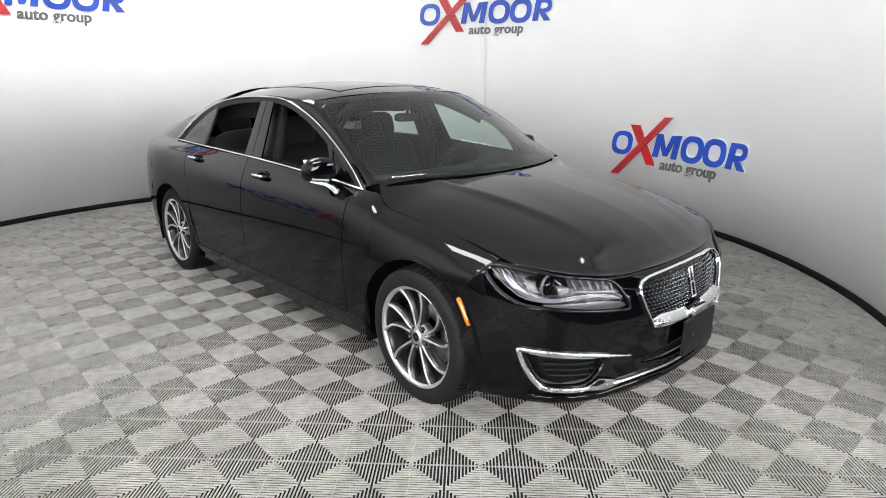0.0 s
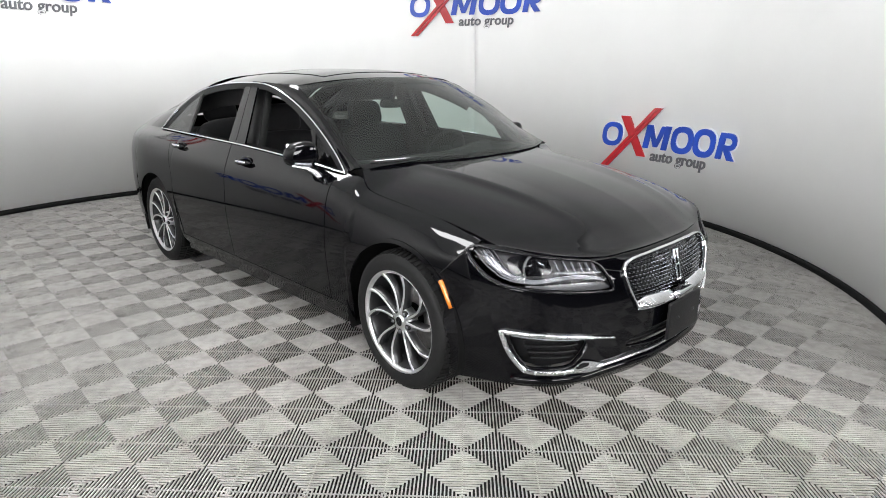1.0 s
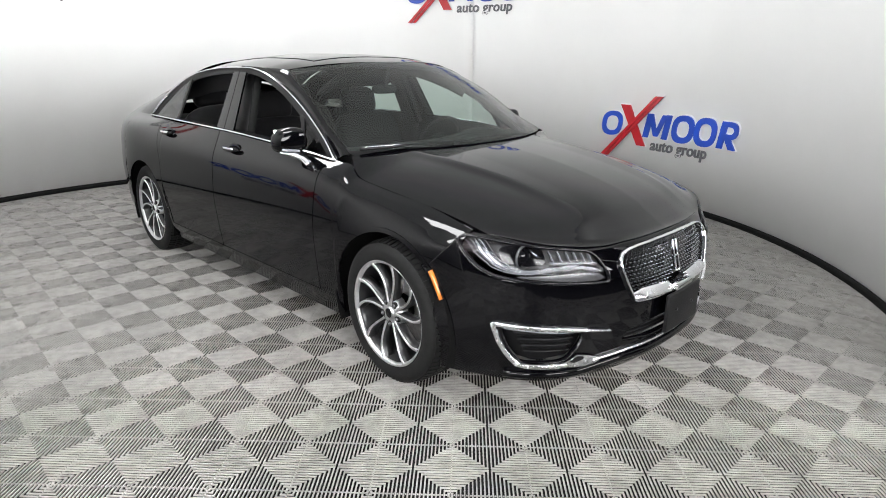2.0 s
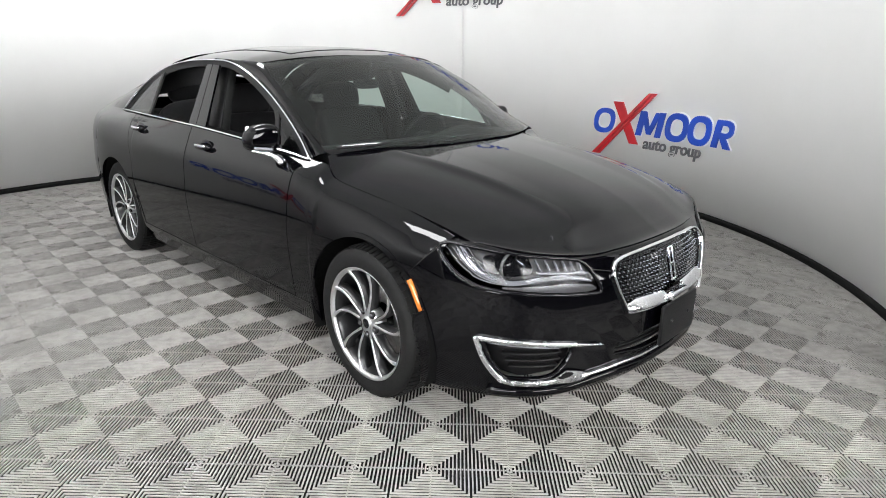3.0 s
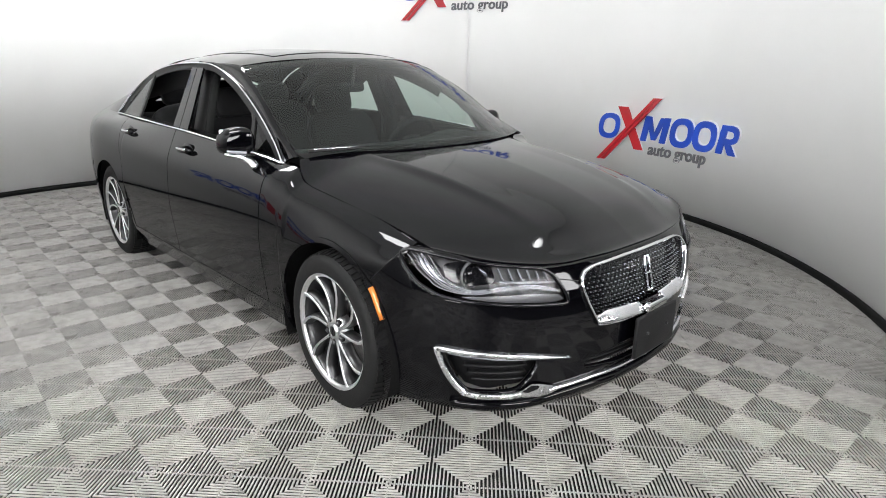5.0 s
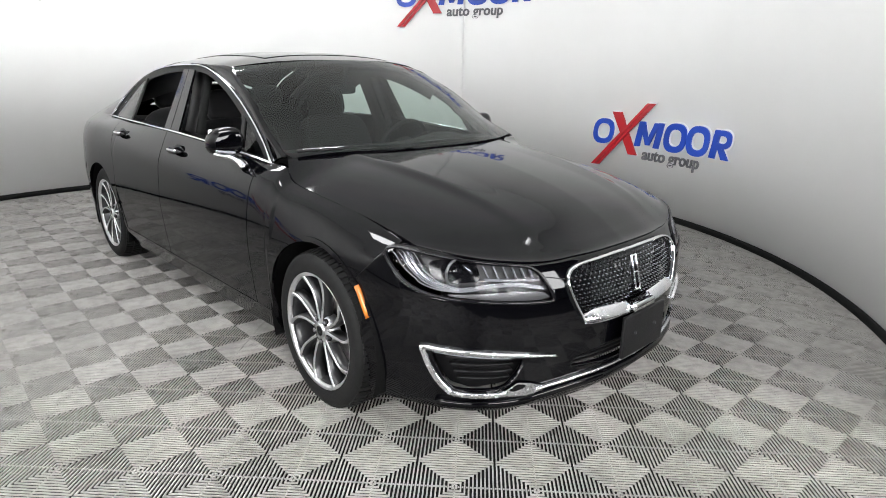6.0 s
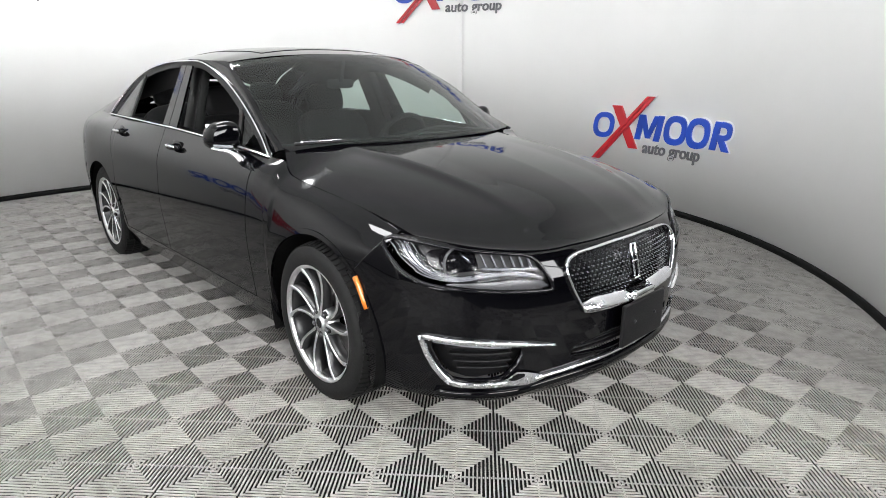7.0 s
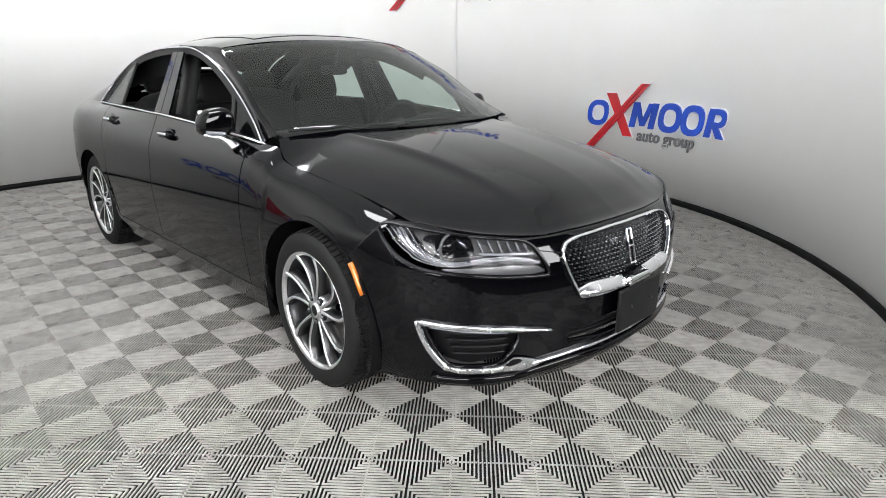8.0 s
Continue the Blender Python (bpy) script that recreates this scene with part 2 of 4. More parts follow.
def arc_block(a0, a1, r0, r1, z0, z1, n=24):
    bm = bmesh.new()
    cols = []
    for i in range(n + 1):
        a = a0 + (a1 - a0) * i / n
        c, s = math.cos(a), math.sin(a)
        cols.append([bm.verts.new((CX + r * c, CY + r * s, z)) for r, z in ((r0, z0), (r0, z1), (r1, z1), (r1, z0))])
    for i in range(n):
        for j in range(4):
            bm.faces.new((cols[i][j], cols[i][(j + 1) % 4], cols[i + 1][(j + 1) % 4], cols[i + 1][j]))
    bm.faces.new(cols[0])
    bm.faces.new(cols[-1][::-1])
    bmesh.ops.recalc_face_normals(bm, faces=bm.faces)
    return bm


wall = empty("wall_round", "white painted curved booth wall of upright panels", "wall", kind="structure")
START, END = OPEN_B, OPEN_A + 2 * math.pi
SEAMS = [START] + [radians(111.1)] + [END]
for a0, a1 in zip(SEAMS, SEAMS[1:]):
    part("wall_panel", arc_block(a0 + 0.00005, a1 - 0.00005, RAD, RAD + 0.08, 0.0, WALL_H, 150), WALL, wall)
skirt = tagged(part("baseboard", arc_block(START, END, RAD - 0.012, RAD - 0.001, 0.0, 0.055, 220), BASEB), "black skirting strip at the foot of the wall", "skirting", kind="structure")

ground = box((30, 30, 0.1), (0, 0, -0.08), 0)
tagged(part("ground", ground, SUBFLOOR, smooth=False), "dark floor slab under the ribbed tiles", "floor", kind="structure")


tagged(part("ceiling_booth", lathe([(0.0001, WALL_H + 0.002), (RAD + 0.08, WALL_H + 0.002), (RAD + 0.08, WALL_H + 0.08), (0.0001, WALL_H + 0.08)], 96, "z", (CX, CY, 0)), CEIL, smooth=False), "plain white ceiling over the booth with an added fill glow", "ceiling", kind="structure")
for nm, size, at in (("wall_east", (0.2, 18, 4.5), (7.5, -2, 2.2)), ("wall_west", (0.2, 18, 4.5), (-8.5, -2, 2.2)), ("wall_north", (16.2, 0.2, 4.5), (-0.5, 6, 2.2)), ("wall_south", (16.2, 0.2, 4.5), (-0.5, -8.5, 2.2))):
    tagged(part(nm, box(size, at, 0), HALL, smooth=False), "plain grey wall of the hall", "wall", kind="structure")
tagged(part("ceiling", box((16, 15, 0.1), (-0.5, -1.5, 4.16), 0), HALL, smooth=False), "plain grey ceiling of the hall", "ceiling", kind="structure")


# flat lamp panels under the booth's ceiling, with one added fill panel
def ceiling_light(x, y, w, d, turn=0.0):
    light = empty("ceiling_light", "white lamp panel under the booth's ceiling", "lamp", "booth lamps", at=(x, y, WALL_H - 0.07))
    light.rotation_euler = (0, 0, radians(turn))
    part("frame", box((w + 0.06, d + 0.06, 0.06), (0, 0, 0.036), 0.006), WHITE, light)
    part("diffuser", box((w, d, 0.012), (0, 0, 0.0), 0.003), GLOW, light, "glowing white diffuser")


for x, y, w, d, turn in LAMPS:
    ceiling_light(x, y, w, d, turn)



# upright fill panels added out of view in the hall, turned to the open side of the booth
def soft_panel(x, y, w=2.4, h=1.6, z=2.35):
    light = empty("soft_panel", "added white upright fill panel on a black stand, out of view", "lamp", "hall lamps", at=(x, y, 0))
    light.rotation_euler = (0, 0, math.atan2(CY - y, CX - x))
    part("frame", box((0.08, w + 0.06, h + 0.06), (-0.05, 0, z), 0.01), BASEB, light)
    part("diffuser", box((0.01, w, h), (-0.002, 0, z), 0.002), GLOW_HALL_FILL, light, "glowing white diffuser")
    part("pole", sweep([(-0.07, 0, 0.0), (-0.07, 0, z)], round_profile(0.05, 0.05, 10, 2), up=(1, 0, 0)), BASEB, light)
    part("foot", box((0.5, 0.8, 0.03), (-0.07, 0, -0.013), 0.008), BASEB, light)


for x, y, w in FILL_PANELS:
    soft_panel(x, y, w)

# ---- the car: body surfaces ----
# x forward, y to the car's left, z up; axles at x = 1.425 and -1.425
AXLE, HUB_Z, TYRE_R = 1.425, 0.334, 0.337
NOSE_X0, NOSE_N = 1.35, 3.0
ARCH = [(-1.579, 0.745, 1.029), (-1.357, 0.701, 1.175), (-1.004, 0.663, 1.314), (-0.614, 0.664, 1.373), (-0.217, 0.659, 1.387), (0.01, 0.663, 1.372), (0.261, 0.682, 1.305), (0.456, 0.705, 1.23), (0.639, 0.732, 1.14), (0.791, 0.757, 1.047), (0.914, 0.786, 0.959)]
BELT_X = [-1.579, -1.387, -0.841, -0.257, 0.249, 0.627, 0.914]
BELT_Y = [0.748, 0.766, 0.815, 0.833, 0.826, 0.809, 0.784]
BELT_Z = [1.027, 1.029, 1.034, 1.029, 1.012, 0.988, 0.961]


def nose_x(z):
    return curve_y(z, [0.12, 0.17, 0.22, 0.3, 0.5, 0.62, 0.69, 0.74, 0.80, 0.86], [2.24, 2.30, 2.338, 2.345, 2.35, 2.337, 2.305, 2.27, 2.205, 2.11])


def nose_w(z):
    return 0.908 + curve_y(z, [0.12, 0.2, 0.31, 0.5, 0.62, 0.74, 0.80, 0.86], [-0.09, -0.055, -0.026, -0.004, 0, -0.008, -0.035, -0.08])


def nose_line(z, n=90):
    """The plan outline of the nose at height z, from the middle to the right-hand wheel arch: lengths and points."""
    xf, w = nose_x(z), nose_w(z)
    pts = []
    for k in range(n + 1):
        a = (k / n) * math.pi / 2
        c, s = math.cos(a) ** (2 / NOSE_N), math.sin(a) ** (2 / NOSE_N)
        x = NOSE_X0 + (xf - NOSE_X0) * c
        if x < 1.60:
            break
        flare = 0.036 * min(1.0, max(0.0, (1.98 - x) / 0.25)) ** 2 * min(1.0, max(0.0, (0.58 - z) / 0.2))
        sweep_back = curve_y(w * s, [0, 0.2, 0.37, 0.47, 0.58, 0.72, 0.82, 1.0], [0, 0.009, 0.026, 0.030, 0.022, 0.006, 0, 0])
        pts.append((x - sweep_back, w * s + flare))
    p = np.array(pts)
    d = np.concatenate([[0], np.cumsum(np.hypot(*np.diff(p, axis=0).T))])
    return d, p


LINES = {}


def nose(a, z, off=0.0, side=-1):
    """The point of the nose's skin at arc length a from the middle and height z."""
    key = round(z, 4)
    if key not in LINES:
        LINES[key] = nose_line(z)
    d, p = LINES[key]
    x, y = np.interp(a, d, p[:, 0]), np.interp(a, d, p[:, 1])
    if off:
        e = 0.004
        tx = np.interp(a + e, d, p[:, 0]) - np.interp(max(a - e, 0), d, p[:, 0])
        ty = np.interp(a + e, d, p[:, 1]) - np.interp(max(a - e, 0), d, p[:, 1])
        if a < e:
            tx = 0.0
        h = math.hypot(tx, ty) + 1e-9
        x, y = x + off * ty / h, y - off * tx / h
    return (float(x), float(side * y), z)


def nose_a(y, z):
    """The arc length at which the skin is y from the middle."""
    key = round(z, 4)
    if key not in LINES:
        LINES[key] = nose_line(z)
    d, p = LINES[key]
    return float(np.interp(abs(y), p[:, 1], d))


def near_nose(y, z, off=0.0, side=-1):
    return nose(nose_a(y, z), z, off, side)


def nose_by_x(x, z, off=0.0, side=-1):
    key = round(z, 4)
    if key not in LINES:
        LINES[key] = nose_line(z)
    d, p = LINES[key]
    return nose(float(np.interp(-x, -p[:, 0], d)), z, off, side)


def plan_factor(x):
    if x < -1.5:
        return max(1 - ((-1.5 - x) / 1.115) ** 2.6, 0.0001) ** (1 / 2.6)
    return 1.0


def nose_factor(x, z):
    if x <= NOSE_X0:
        return 1.0
    return max(1 - ((x - NOSE_X0) / (nose_x(z) - NOSE_X0)) ** NOSE_N, 0.0) ** (1 / NOSE_N)


def section(x):
    """The side's section at x: (half width, height) from the sill to the belt or the bonnet's seam."""
    w = curve_y(x, [-2.6, -1.4, -0.5, 0.6, 1.35, 1.6], [0.93, 0.937, 0.93, 0.925, 0.915, 0.908])
    xs = [-2.4, -1.58, -1.25, -0.26, 0.25, 0.63, 0.92, 1.035, 1.11, 1.316, 1.615, 1.80, 1.90]
    y5 = curve_y(x, xs, [.91, .915, .915, .908, .902, .898, .892, .886, .882, .874, .870, .868, .872])
    z5 = curve_y(x, xs, [.86, .86, .86, .85, .85, .85, .848, .832, .82, .79, .762, .746, .735])
    y6 = curve_y(x, xs, [.862, .868, .868, .870, .867, .863, .854, .845, .845, .840, .834, .836, .850])
    z6 = curve_y(x, xs, [.965, .965, .96, .945, .935, .928, .918, .905, .874, .842, .810, .786, .768])
    y7 = curve_y(x, xs, [.76, .747, .778, .832, .826, .810, .786, .784, .799, .797, .792, .800, .826])
    z7 = curve_y(x, xs, [1.03, 1.026, 1.03, 1.027, 1.010, .986, .962, .955, .904, .874, .842, .811, .789])
    pts = [(w - .065, .185), (w - .030, .285), (w - .022, .335), (w - .006, .5), (w, .62), (w - .008, .74 if x < 1.1 else .70), (y5, z5), (y6, z6), (y7, z7)]
    poly = np.array([spline(pts, k / 64) for k in range(65)])
    out = np.array([(y * nose_factor(x, min(z, 0.86)) * plan_factor(x), z) for y, z in poly])
    return out


SECTIONS = {}


def side_point(x, v, low=None, high=None):
    """A point of the right side; v from the lower to the upper edge."""
    key = round(x, 3)
    if key not in SECTIONS:
        SECTIONS[key] = section(x)
    s = SECTIONS[key]
    d = np.concatenate([[0], np.cumsum(np.hypot(*np.diff(s, axis=0).T))])
    a = float(np.interp(low, s[:, 1], d)) if low is not None else 0.0
    b = float(np.interp(high, s[:, 1], d)) if high is not None else d[-1]
    q = a + (b - a) * v
    return (x, -float(np.interp(q, d, s[:, 0])), float(np.interp(q, d, s[:, 1])))


def arch_low(x, base):
    for c, r in ((AXLE, 0.378), (-AXLE, 0.374)):
        if abs(x - c) < r:
            return max(base, HUB_Z + math.sqrt(r * r - (x - c) ** 2))
    return base


def mirror(bm):
    bm.transform(Matrix.Diagonal((1, -1, 1, 1)))
    bmesh.ops.reverse_faces(bm, faces=bm.faces)
    return bm


def arch_at(x):
    xs = [p[0] for p in ARCH]
    return curve_y(x, xs, [p[1] for p in ARCH]), curve_y(x, xs, [p[2] for p in ARCH])


def belt_at(x):
    return curve_y(x, BELT_X, BELT_Y), curve_y(x, BELT_X, BELT_Z)


car = empty("car", "glossy black four-door sedan with chrome trim on ribbed floor tiles", "car", at=(-0.045, 0, 0))
car.rotation_euler = (0, 0, radians(-1.35))


def both(name, make, material, label="", parent=car):
    """The same part on the right and on the left side."""
    out = []
    for left in (False, True):
        bm = make()
        out.append(part(name, mirror(bm) if left else bm, material, parent, label))
    return out


def strip(x0, x1, base, top, nu, nv, us=None, rim=0.012):
    """A panel of the side; x0, x1, base and top are numbers or functions of the height fraction or of x."""
    def fn(u, v):
        a = x0(v) if callable(x0) else x0
        b = x1(v) if callable(x1) else x1
        x = a + (b - a) * u
        lo = base(x) if callable(base) else base
        hi = top(x) if callable(top) else top
        return side_point(x, v, lo, hi)
    return lambda: patch(fn, nu, nv, rim, (0, -1, 0), us=us)


SILL = 0.305
both("fender", strip(0.885, lambda v: 1.69 + 0.15 * v, lambda x: arch_low(x, 0.2), None, 90, 26), PAINT)
both("front_door", strip(lambda v: -0.205 - 0.03 * v, 0.879, SILL, None, 70, 26), PAINT)
both("rear_door", strip(lambda v: -0.99 - 0.24 * v ** 1.5, lambda v: -0.211 - 0.03 * v, lambda x: arch_low(x, SILL), None, 70, 26), PAINT)
both("rear_quarter", strip(-2.612, lambda v: -0.996 - 0.24 * v ** 1.5, lambda x: arch_low(x, 0.22), None, 110, 26), PAINT)
both("sill_panel", strip(-1.02, 1.02, None, SILL - 0.005, 60, 8), PAINT)

# ---- nose: bumper skin with its openings ----
TOPS_Y = [0, 0.30, 0.385, 0.42, 0.49, 0.525, 0.56, 0.643, 0.703, 0.767, 0.806, 0.833, 0.883]
TOPS_Z = [0.734, 0.730, 0.727, 0.727, 0.731, 0.735, 0.740, 0.752, 0.764, 0.780, 0.789, 0.788, 0.775]


def edge_z(y):
    """The height of the bonnet's front edge."""
    return curve_y(abs(y), TOPS_Y, TOPS_Z)


LAMP = [(0.850, 0.755), (0.843, 0.769), (0.826, 0.778), (0.787, 0.771), (0.730, 0.758), (0.666, 0.746), (0.590, 0.734), (0.517, 0.721), (0.484, 0.700), (0.466, 0.665), (0.453, 0.630), (0.447, 0.604), (0.470, 0.598), (0.557, 0.606), (0.694, 0.621), (0.770, 0.629), (0.817, 0.643), (0.842, 0.675), (0.852, 0.723)]
FOG = [(0.797, 0.428), (0.728, 0.423), (0.663, 0.415), (0.600, 0.403), (0.558, 0.390), (0.562, 0.355), (0.588, 0.312), (0.612, 0.286), (0.653, 0.276), (0.732, 0.276), (0.752, 0.292), (0.778, 0.345)]
GRILLE = [(0.0, 0.716), (0.13, 0.715), (0.25, 0.710), (0.315, 0.703), (0.356, 0.690), (0.378, 0.668), (0.384, 0.642), (0.368, 0.590), (0.345, 0.545), (0.320, 0.503), (0.306, 0.490), (0.15, 0.481), (0.0, 0.478)]
INTAKE = [(0.0, 0.375), (0.2, 0.372), (0.335, 0.354), (0.352, 0.341), (0.352, 0.318), (0.2, 0.306), (0.0, 0.303)]


def on_skin(outline):
    return [(nose_a(y, z), z) for y, z in outline]


def dense(poly, step=0.006, closed=True):
    out = []
    n = len(poly)
    for i in range(n if closed else n - 1):
        a, b = np.array(poly[i]), np.array(poly[(i + 1) % n])
        k = max(1, int(np.hypot(*(b - a)) / step))
        out += [tuple(a + (b - a) * j / k) for j in range(k)]
    return out


def rounded(poly, step=0.006):
    """A closed Catmull-Rom outline."""
    p = [np.array(q) for q in poly]
    n = len(p)
    out = []
    for i in range(n):
        a, b, c, d = p[i - 1], p[i], p[(i + 1) % n], p[(i + 2) % n]
        m = max(2, int(np.hypot(*(c - b)) / step))
        for j in range(m):
            f = j / m
            out.append(tuple(0.5 * (2 * b + 0.8 * (c - a) * f + (1.6 * a - 5.2 * b + 4.4 * c - 0.8 * d) * f * f + (3.2 * b - 0.8 * a - 3.2 * c + 0.8 * d) * f ** 3)))
    return out


def inside(px, py, poly):
    q = np.asarray(poly)
    x0, y0 = q[:, 0], q[:, 1]
    x1, y1 = np.roll(x0, -1), np.roll(y0, -1)
    hit = ((y0 > py) != (y1 > py)) & (px < (x1 - x0) * (py - y0) / (y1 - y0 + 1e-12) + x0)
    return bool(hit.sum() % 2)


def half_to_full(outline):
    """Mirrors an outline that begins and ends in the middle."""
    return [(-y, z) for y, z in outline[::-1] if y > 0] + list(outline)


lamp_a = rounded(on_skin(LAMP))
fog_a = rounded(on_skin(FOG))
grille_a = dense(on_skin(GRILLE) + [(-0.05, .480), (-0.05, .716)])
intake_a = dense(on_skin(INTAKE) + [(-0.05, .303), (-0.05, .375)])


def bumper_skin():
    """The right half of the bumper with holes for lamp, vent, grille and intake, their edges drawn onto the outlines."""
    nz, na = 84, 190
    holes = [np.array(h) for h in (lamp_a, fog_a, grille_a, intake_a)]
    bm = bmesh.new()
    coords, verts = {}, {}
    rows = {}
    for i in range(na + 1):
        f = i / na
        for j in range(nz + 1):
            g = j / nz
            # the outer end follows the wheel arch
            z = 0.165 + g * 0.60
            end = nose_line_end(z)
            a = f * end
            top = edge_z(nose(a, min(z, 0.74))[1]) - 0.004
            z = 0.165 + g * (top - 0.165)
            rows[i, j] = (f * nose_line_end(z), z)
    keep = []
    for i in range(na):
        for j in range(nz):
            a = sum(rows[p][0] for p in ((i, j), (i + 1, j), (i, j + 1), (i + 1, j + 1))) / 4
            z = sum(rows[p][1] for p in ((i, j), (i + 1, j), (i, j + 1), (i + 1, j + 1))) / 4
            if not any(inside(a, z, h) for h in holes):
                keep.append((i, j))
    count = {}
    for i, j in keep:
        for p in ((i, j), (i + 1, j), (i, j + 1), (i + 1, j + 1)):
            count[p] = count.get(p, 0) + 1
    for p, n in count.items():
        i, j = p
        a, z = rows[p]
        if n < 4 and 0 < i < na and 0 < j < nz:
            best = None
            for h in holes:
                d = np.hypot(h[:, 0] - a, h[:, 1] - z)
                k = int(d.argmin())
                if best is None or d[k] < best[0]:
                    best = (d[k], h[k])
            if best[0] < 0.016:
                a, z = float(best[1][0]), float(best[1][1])
        verts[p] = bm.verts.new(nose(a, z))
    for i, j in keep:
        bm.faces.new((verts[i, j], verts[i + 1, j], verts[i + 1, j + 1], verts[i, j + 1]))
    bmesh.ops.recalc_face_normals(bm, faces=bm.faces)
    # turn the edges inwards
    rim = [e for e in bm.edges if len(e.link_faces) == 1 and max(abs(v.co.y) for v in e.verts) > 0.002]
    res = bmesh.ops.extrude_edge_only(bm, edges=rim)
    for v in (g for g in res["geom"] if isinstance(g, bmesh.types.BMVert)):
        c = Vector((v.co.x - 1.1, v.co.y * 0.75, 0)).normalized()
        v.co -= c * 0.022
    return bm


def nose_line_end(z):
    """Arc length at which the skin reaches the wheel arch, at height z."""
    key = round(z, 4)
    if key not in LINES:
        LINES[key] = nose_line(z)
    d, p = LINES[key]
    h = z - HUB_Z
    xe = AXLE + 0.352 * math.sqrt(max(0.0, 1 - (h / 0.375) ** 2)) - (0.02 * min(1.0, -h / 0.12) if h < 0 else 0.0)
    xe = min(xe, 1.742 - (0.5 - z) * 0.14)
    if z > 0.625:
        xe = 1.686 + (z - 0.625) * 1.0
    return float(np.interp(-xe, -p[:, 0], d))


bumper = part("front_bumper", bumper_skin(), PAINT, car)
bumper_left = part("front_bumper", mirror(bumper_skin()), PAINT, car)


def skin_plate_mesh(outline_a, off, left=False, rows=14):
    """A plate behind or before the skin, inside an outline (arc length, height)."""
    bm = bmesh.new()
    o = np.array(outline_a)
    side = 1 if left else -1

    def place(a, z, d):
        if a < 0:
            x, y, zz = nose(-a, z, off + d, -side)
        else:
            x, y, zz = nose(a, z, off + d, side)
        return (x, y, zz)
    zmin, zmax = o[:, 1].min() + 1e-4, o[:, 1].max() - 1e-4
    cols = 26
    grid = []
    for j in range(rows + 1):
        z = zmin + (zmax - zmin) * j / rows
        xs = []
        for i in range(len(o)):
            p, q = o[i], o[(i + 1) % len(o)]
            if (p[1] > z) != (q[1] > z):
                xs.append(p[0] + (q[0] - p[0]) * (z - p[1]) / (q[1] - p[1]))
        lo, hi = min(xs), max(xs)
        grid.append([bm.verts.new(place(lo + (hi - lo) * i / cols, z, 0)) for i in range(cols + 1)])
    for j in range(rows):
        for i in range(cols):
            bm.faces.new((grid[j][i], grid[j][i + 1], grid[j + 1][i + 1], grid[j + 1][i]))
    bmesh.ops.recalc_face_normals(bm, faces=bm.faces)
    return bm


def skin_plate(outline_a, off, rows=14, material=TRIM, name="backing", parent=car, label="", left=False):
    return part(name, skin_plate_mesh(outline_a, off, left, rows), material, parent, label)


def skin_bar(points, w, h, off=0.0, left=False, closed=False, scale=None, by_x=False, tilt=0.0):
    """A bar laid on the skin along (y, z) points; negative y goes to the other side."""
    side = 1 if left else -1
    pts = []
    for y, z in points:
        pts.append(near_nose(abs(y), z, off, side if y >= 0 else -side) if not by_x else nose_by_x(y, z, off, side))
    n = len(pts)
    bm = bmesh.new()
    prof = round_profile(w, h, 10, 3.0)
    rings = []
    for i in range(n):
        p = Vector(pts[i])
        a = Vector(pts[(i - 1) % n] if closed or i else pts[i])
        b = Vector(pts[(i + 1) % n] if closed or i < n - 1 else pts[i])
        t = (b - a).normalized()
        out = Vector((p.x - 1.2, p.y * 0.85, 0)).normalized()
        s = t.cross(out).normalized()
        out = s.cross(t).normalized()
        k = scale[i] if scale else 1.0
        if tilt:
            down = -1.0 if s.z > 0 else 1.0
            q = Matrix.Rotation(tilt * down, 3, t)
            s, out = q @ s, q @ out
        rings.append([bm.verts.new(p + s * x * k + out * y) for x, y in prof])
    m = len(prof)
    for i in range(n if closed else n - 1):
        r, q = rings[i], rings[(i + 1) % n]
        for j in range(m):
            bm.faces.new((r[j], r[(j + 1) % m], q[(j + 1) % m], q[j]))
    if not closed:
        bm.faces.new(rings[0])
        bm.faces.new(rings[-1])
    bmesh.ops.recalc_face_normals(bm, faces=bm.faces)
    return bm


def smooth_line(points, n):
    return [tuple(spline(points, k / n)) for k in range(n + 1)]


# grille: dark backing, chrome frame, mesh of small bars, lower chrome wing, emblem
full_grille = half_to_full([(nose_a(y, z), z) for y, z in GRILLE])
grille = skin_plate(full_grille, -0.045, 12, GLOSS, "grille", car, "black grille with rows of small chrome bars")
frame_line = [(-y, z) for y, z in GRILLE[::-1] if y > 0.001] + GRILLE[:-1]
part("grille_frame", skin_bar(rounded([(y, z) for y, z in frame_line], 0.02), 0.009, 0.026, 0.003, closed=True), CHROME, grille, "chrome frame")
bar_bm = bmesh.new()
gy, gz = 0.0235, 0.0160
half = [(y, z) for y, z in half_to_full(GRILLE)]


def add_block(bm, c, sx, sy, sz, turn):
    m = Matrix.Translation(c) @ Matrix.Rotation(turn, 4, "Z")
    q = [bm.verts.new(m @ Vector((x * sx, y * sy, z * sz))) for x, y, z in ((-1, -1, -1), (-1, 1, -1), (-1, 1, 1), (-1, -1, 1), (1, -.8, -.9), (1, .8, -.9), (0.1, .8, .9), (0.1, -.8, .9))]
    for f in ((4, 5, 6, 7), (0, 1, 5, 4), (1, 2, 6, 5), (2, 3, 7, 6), (3, 0, 4, 7)):
        bm.faces.new([q[k] for k in f])


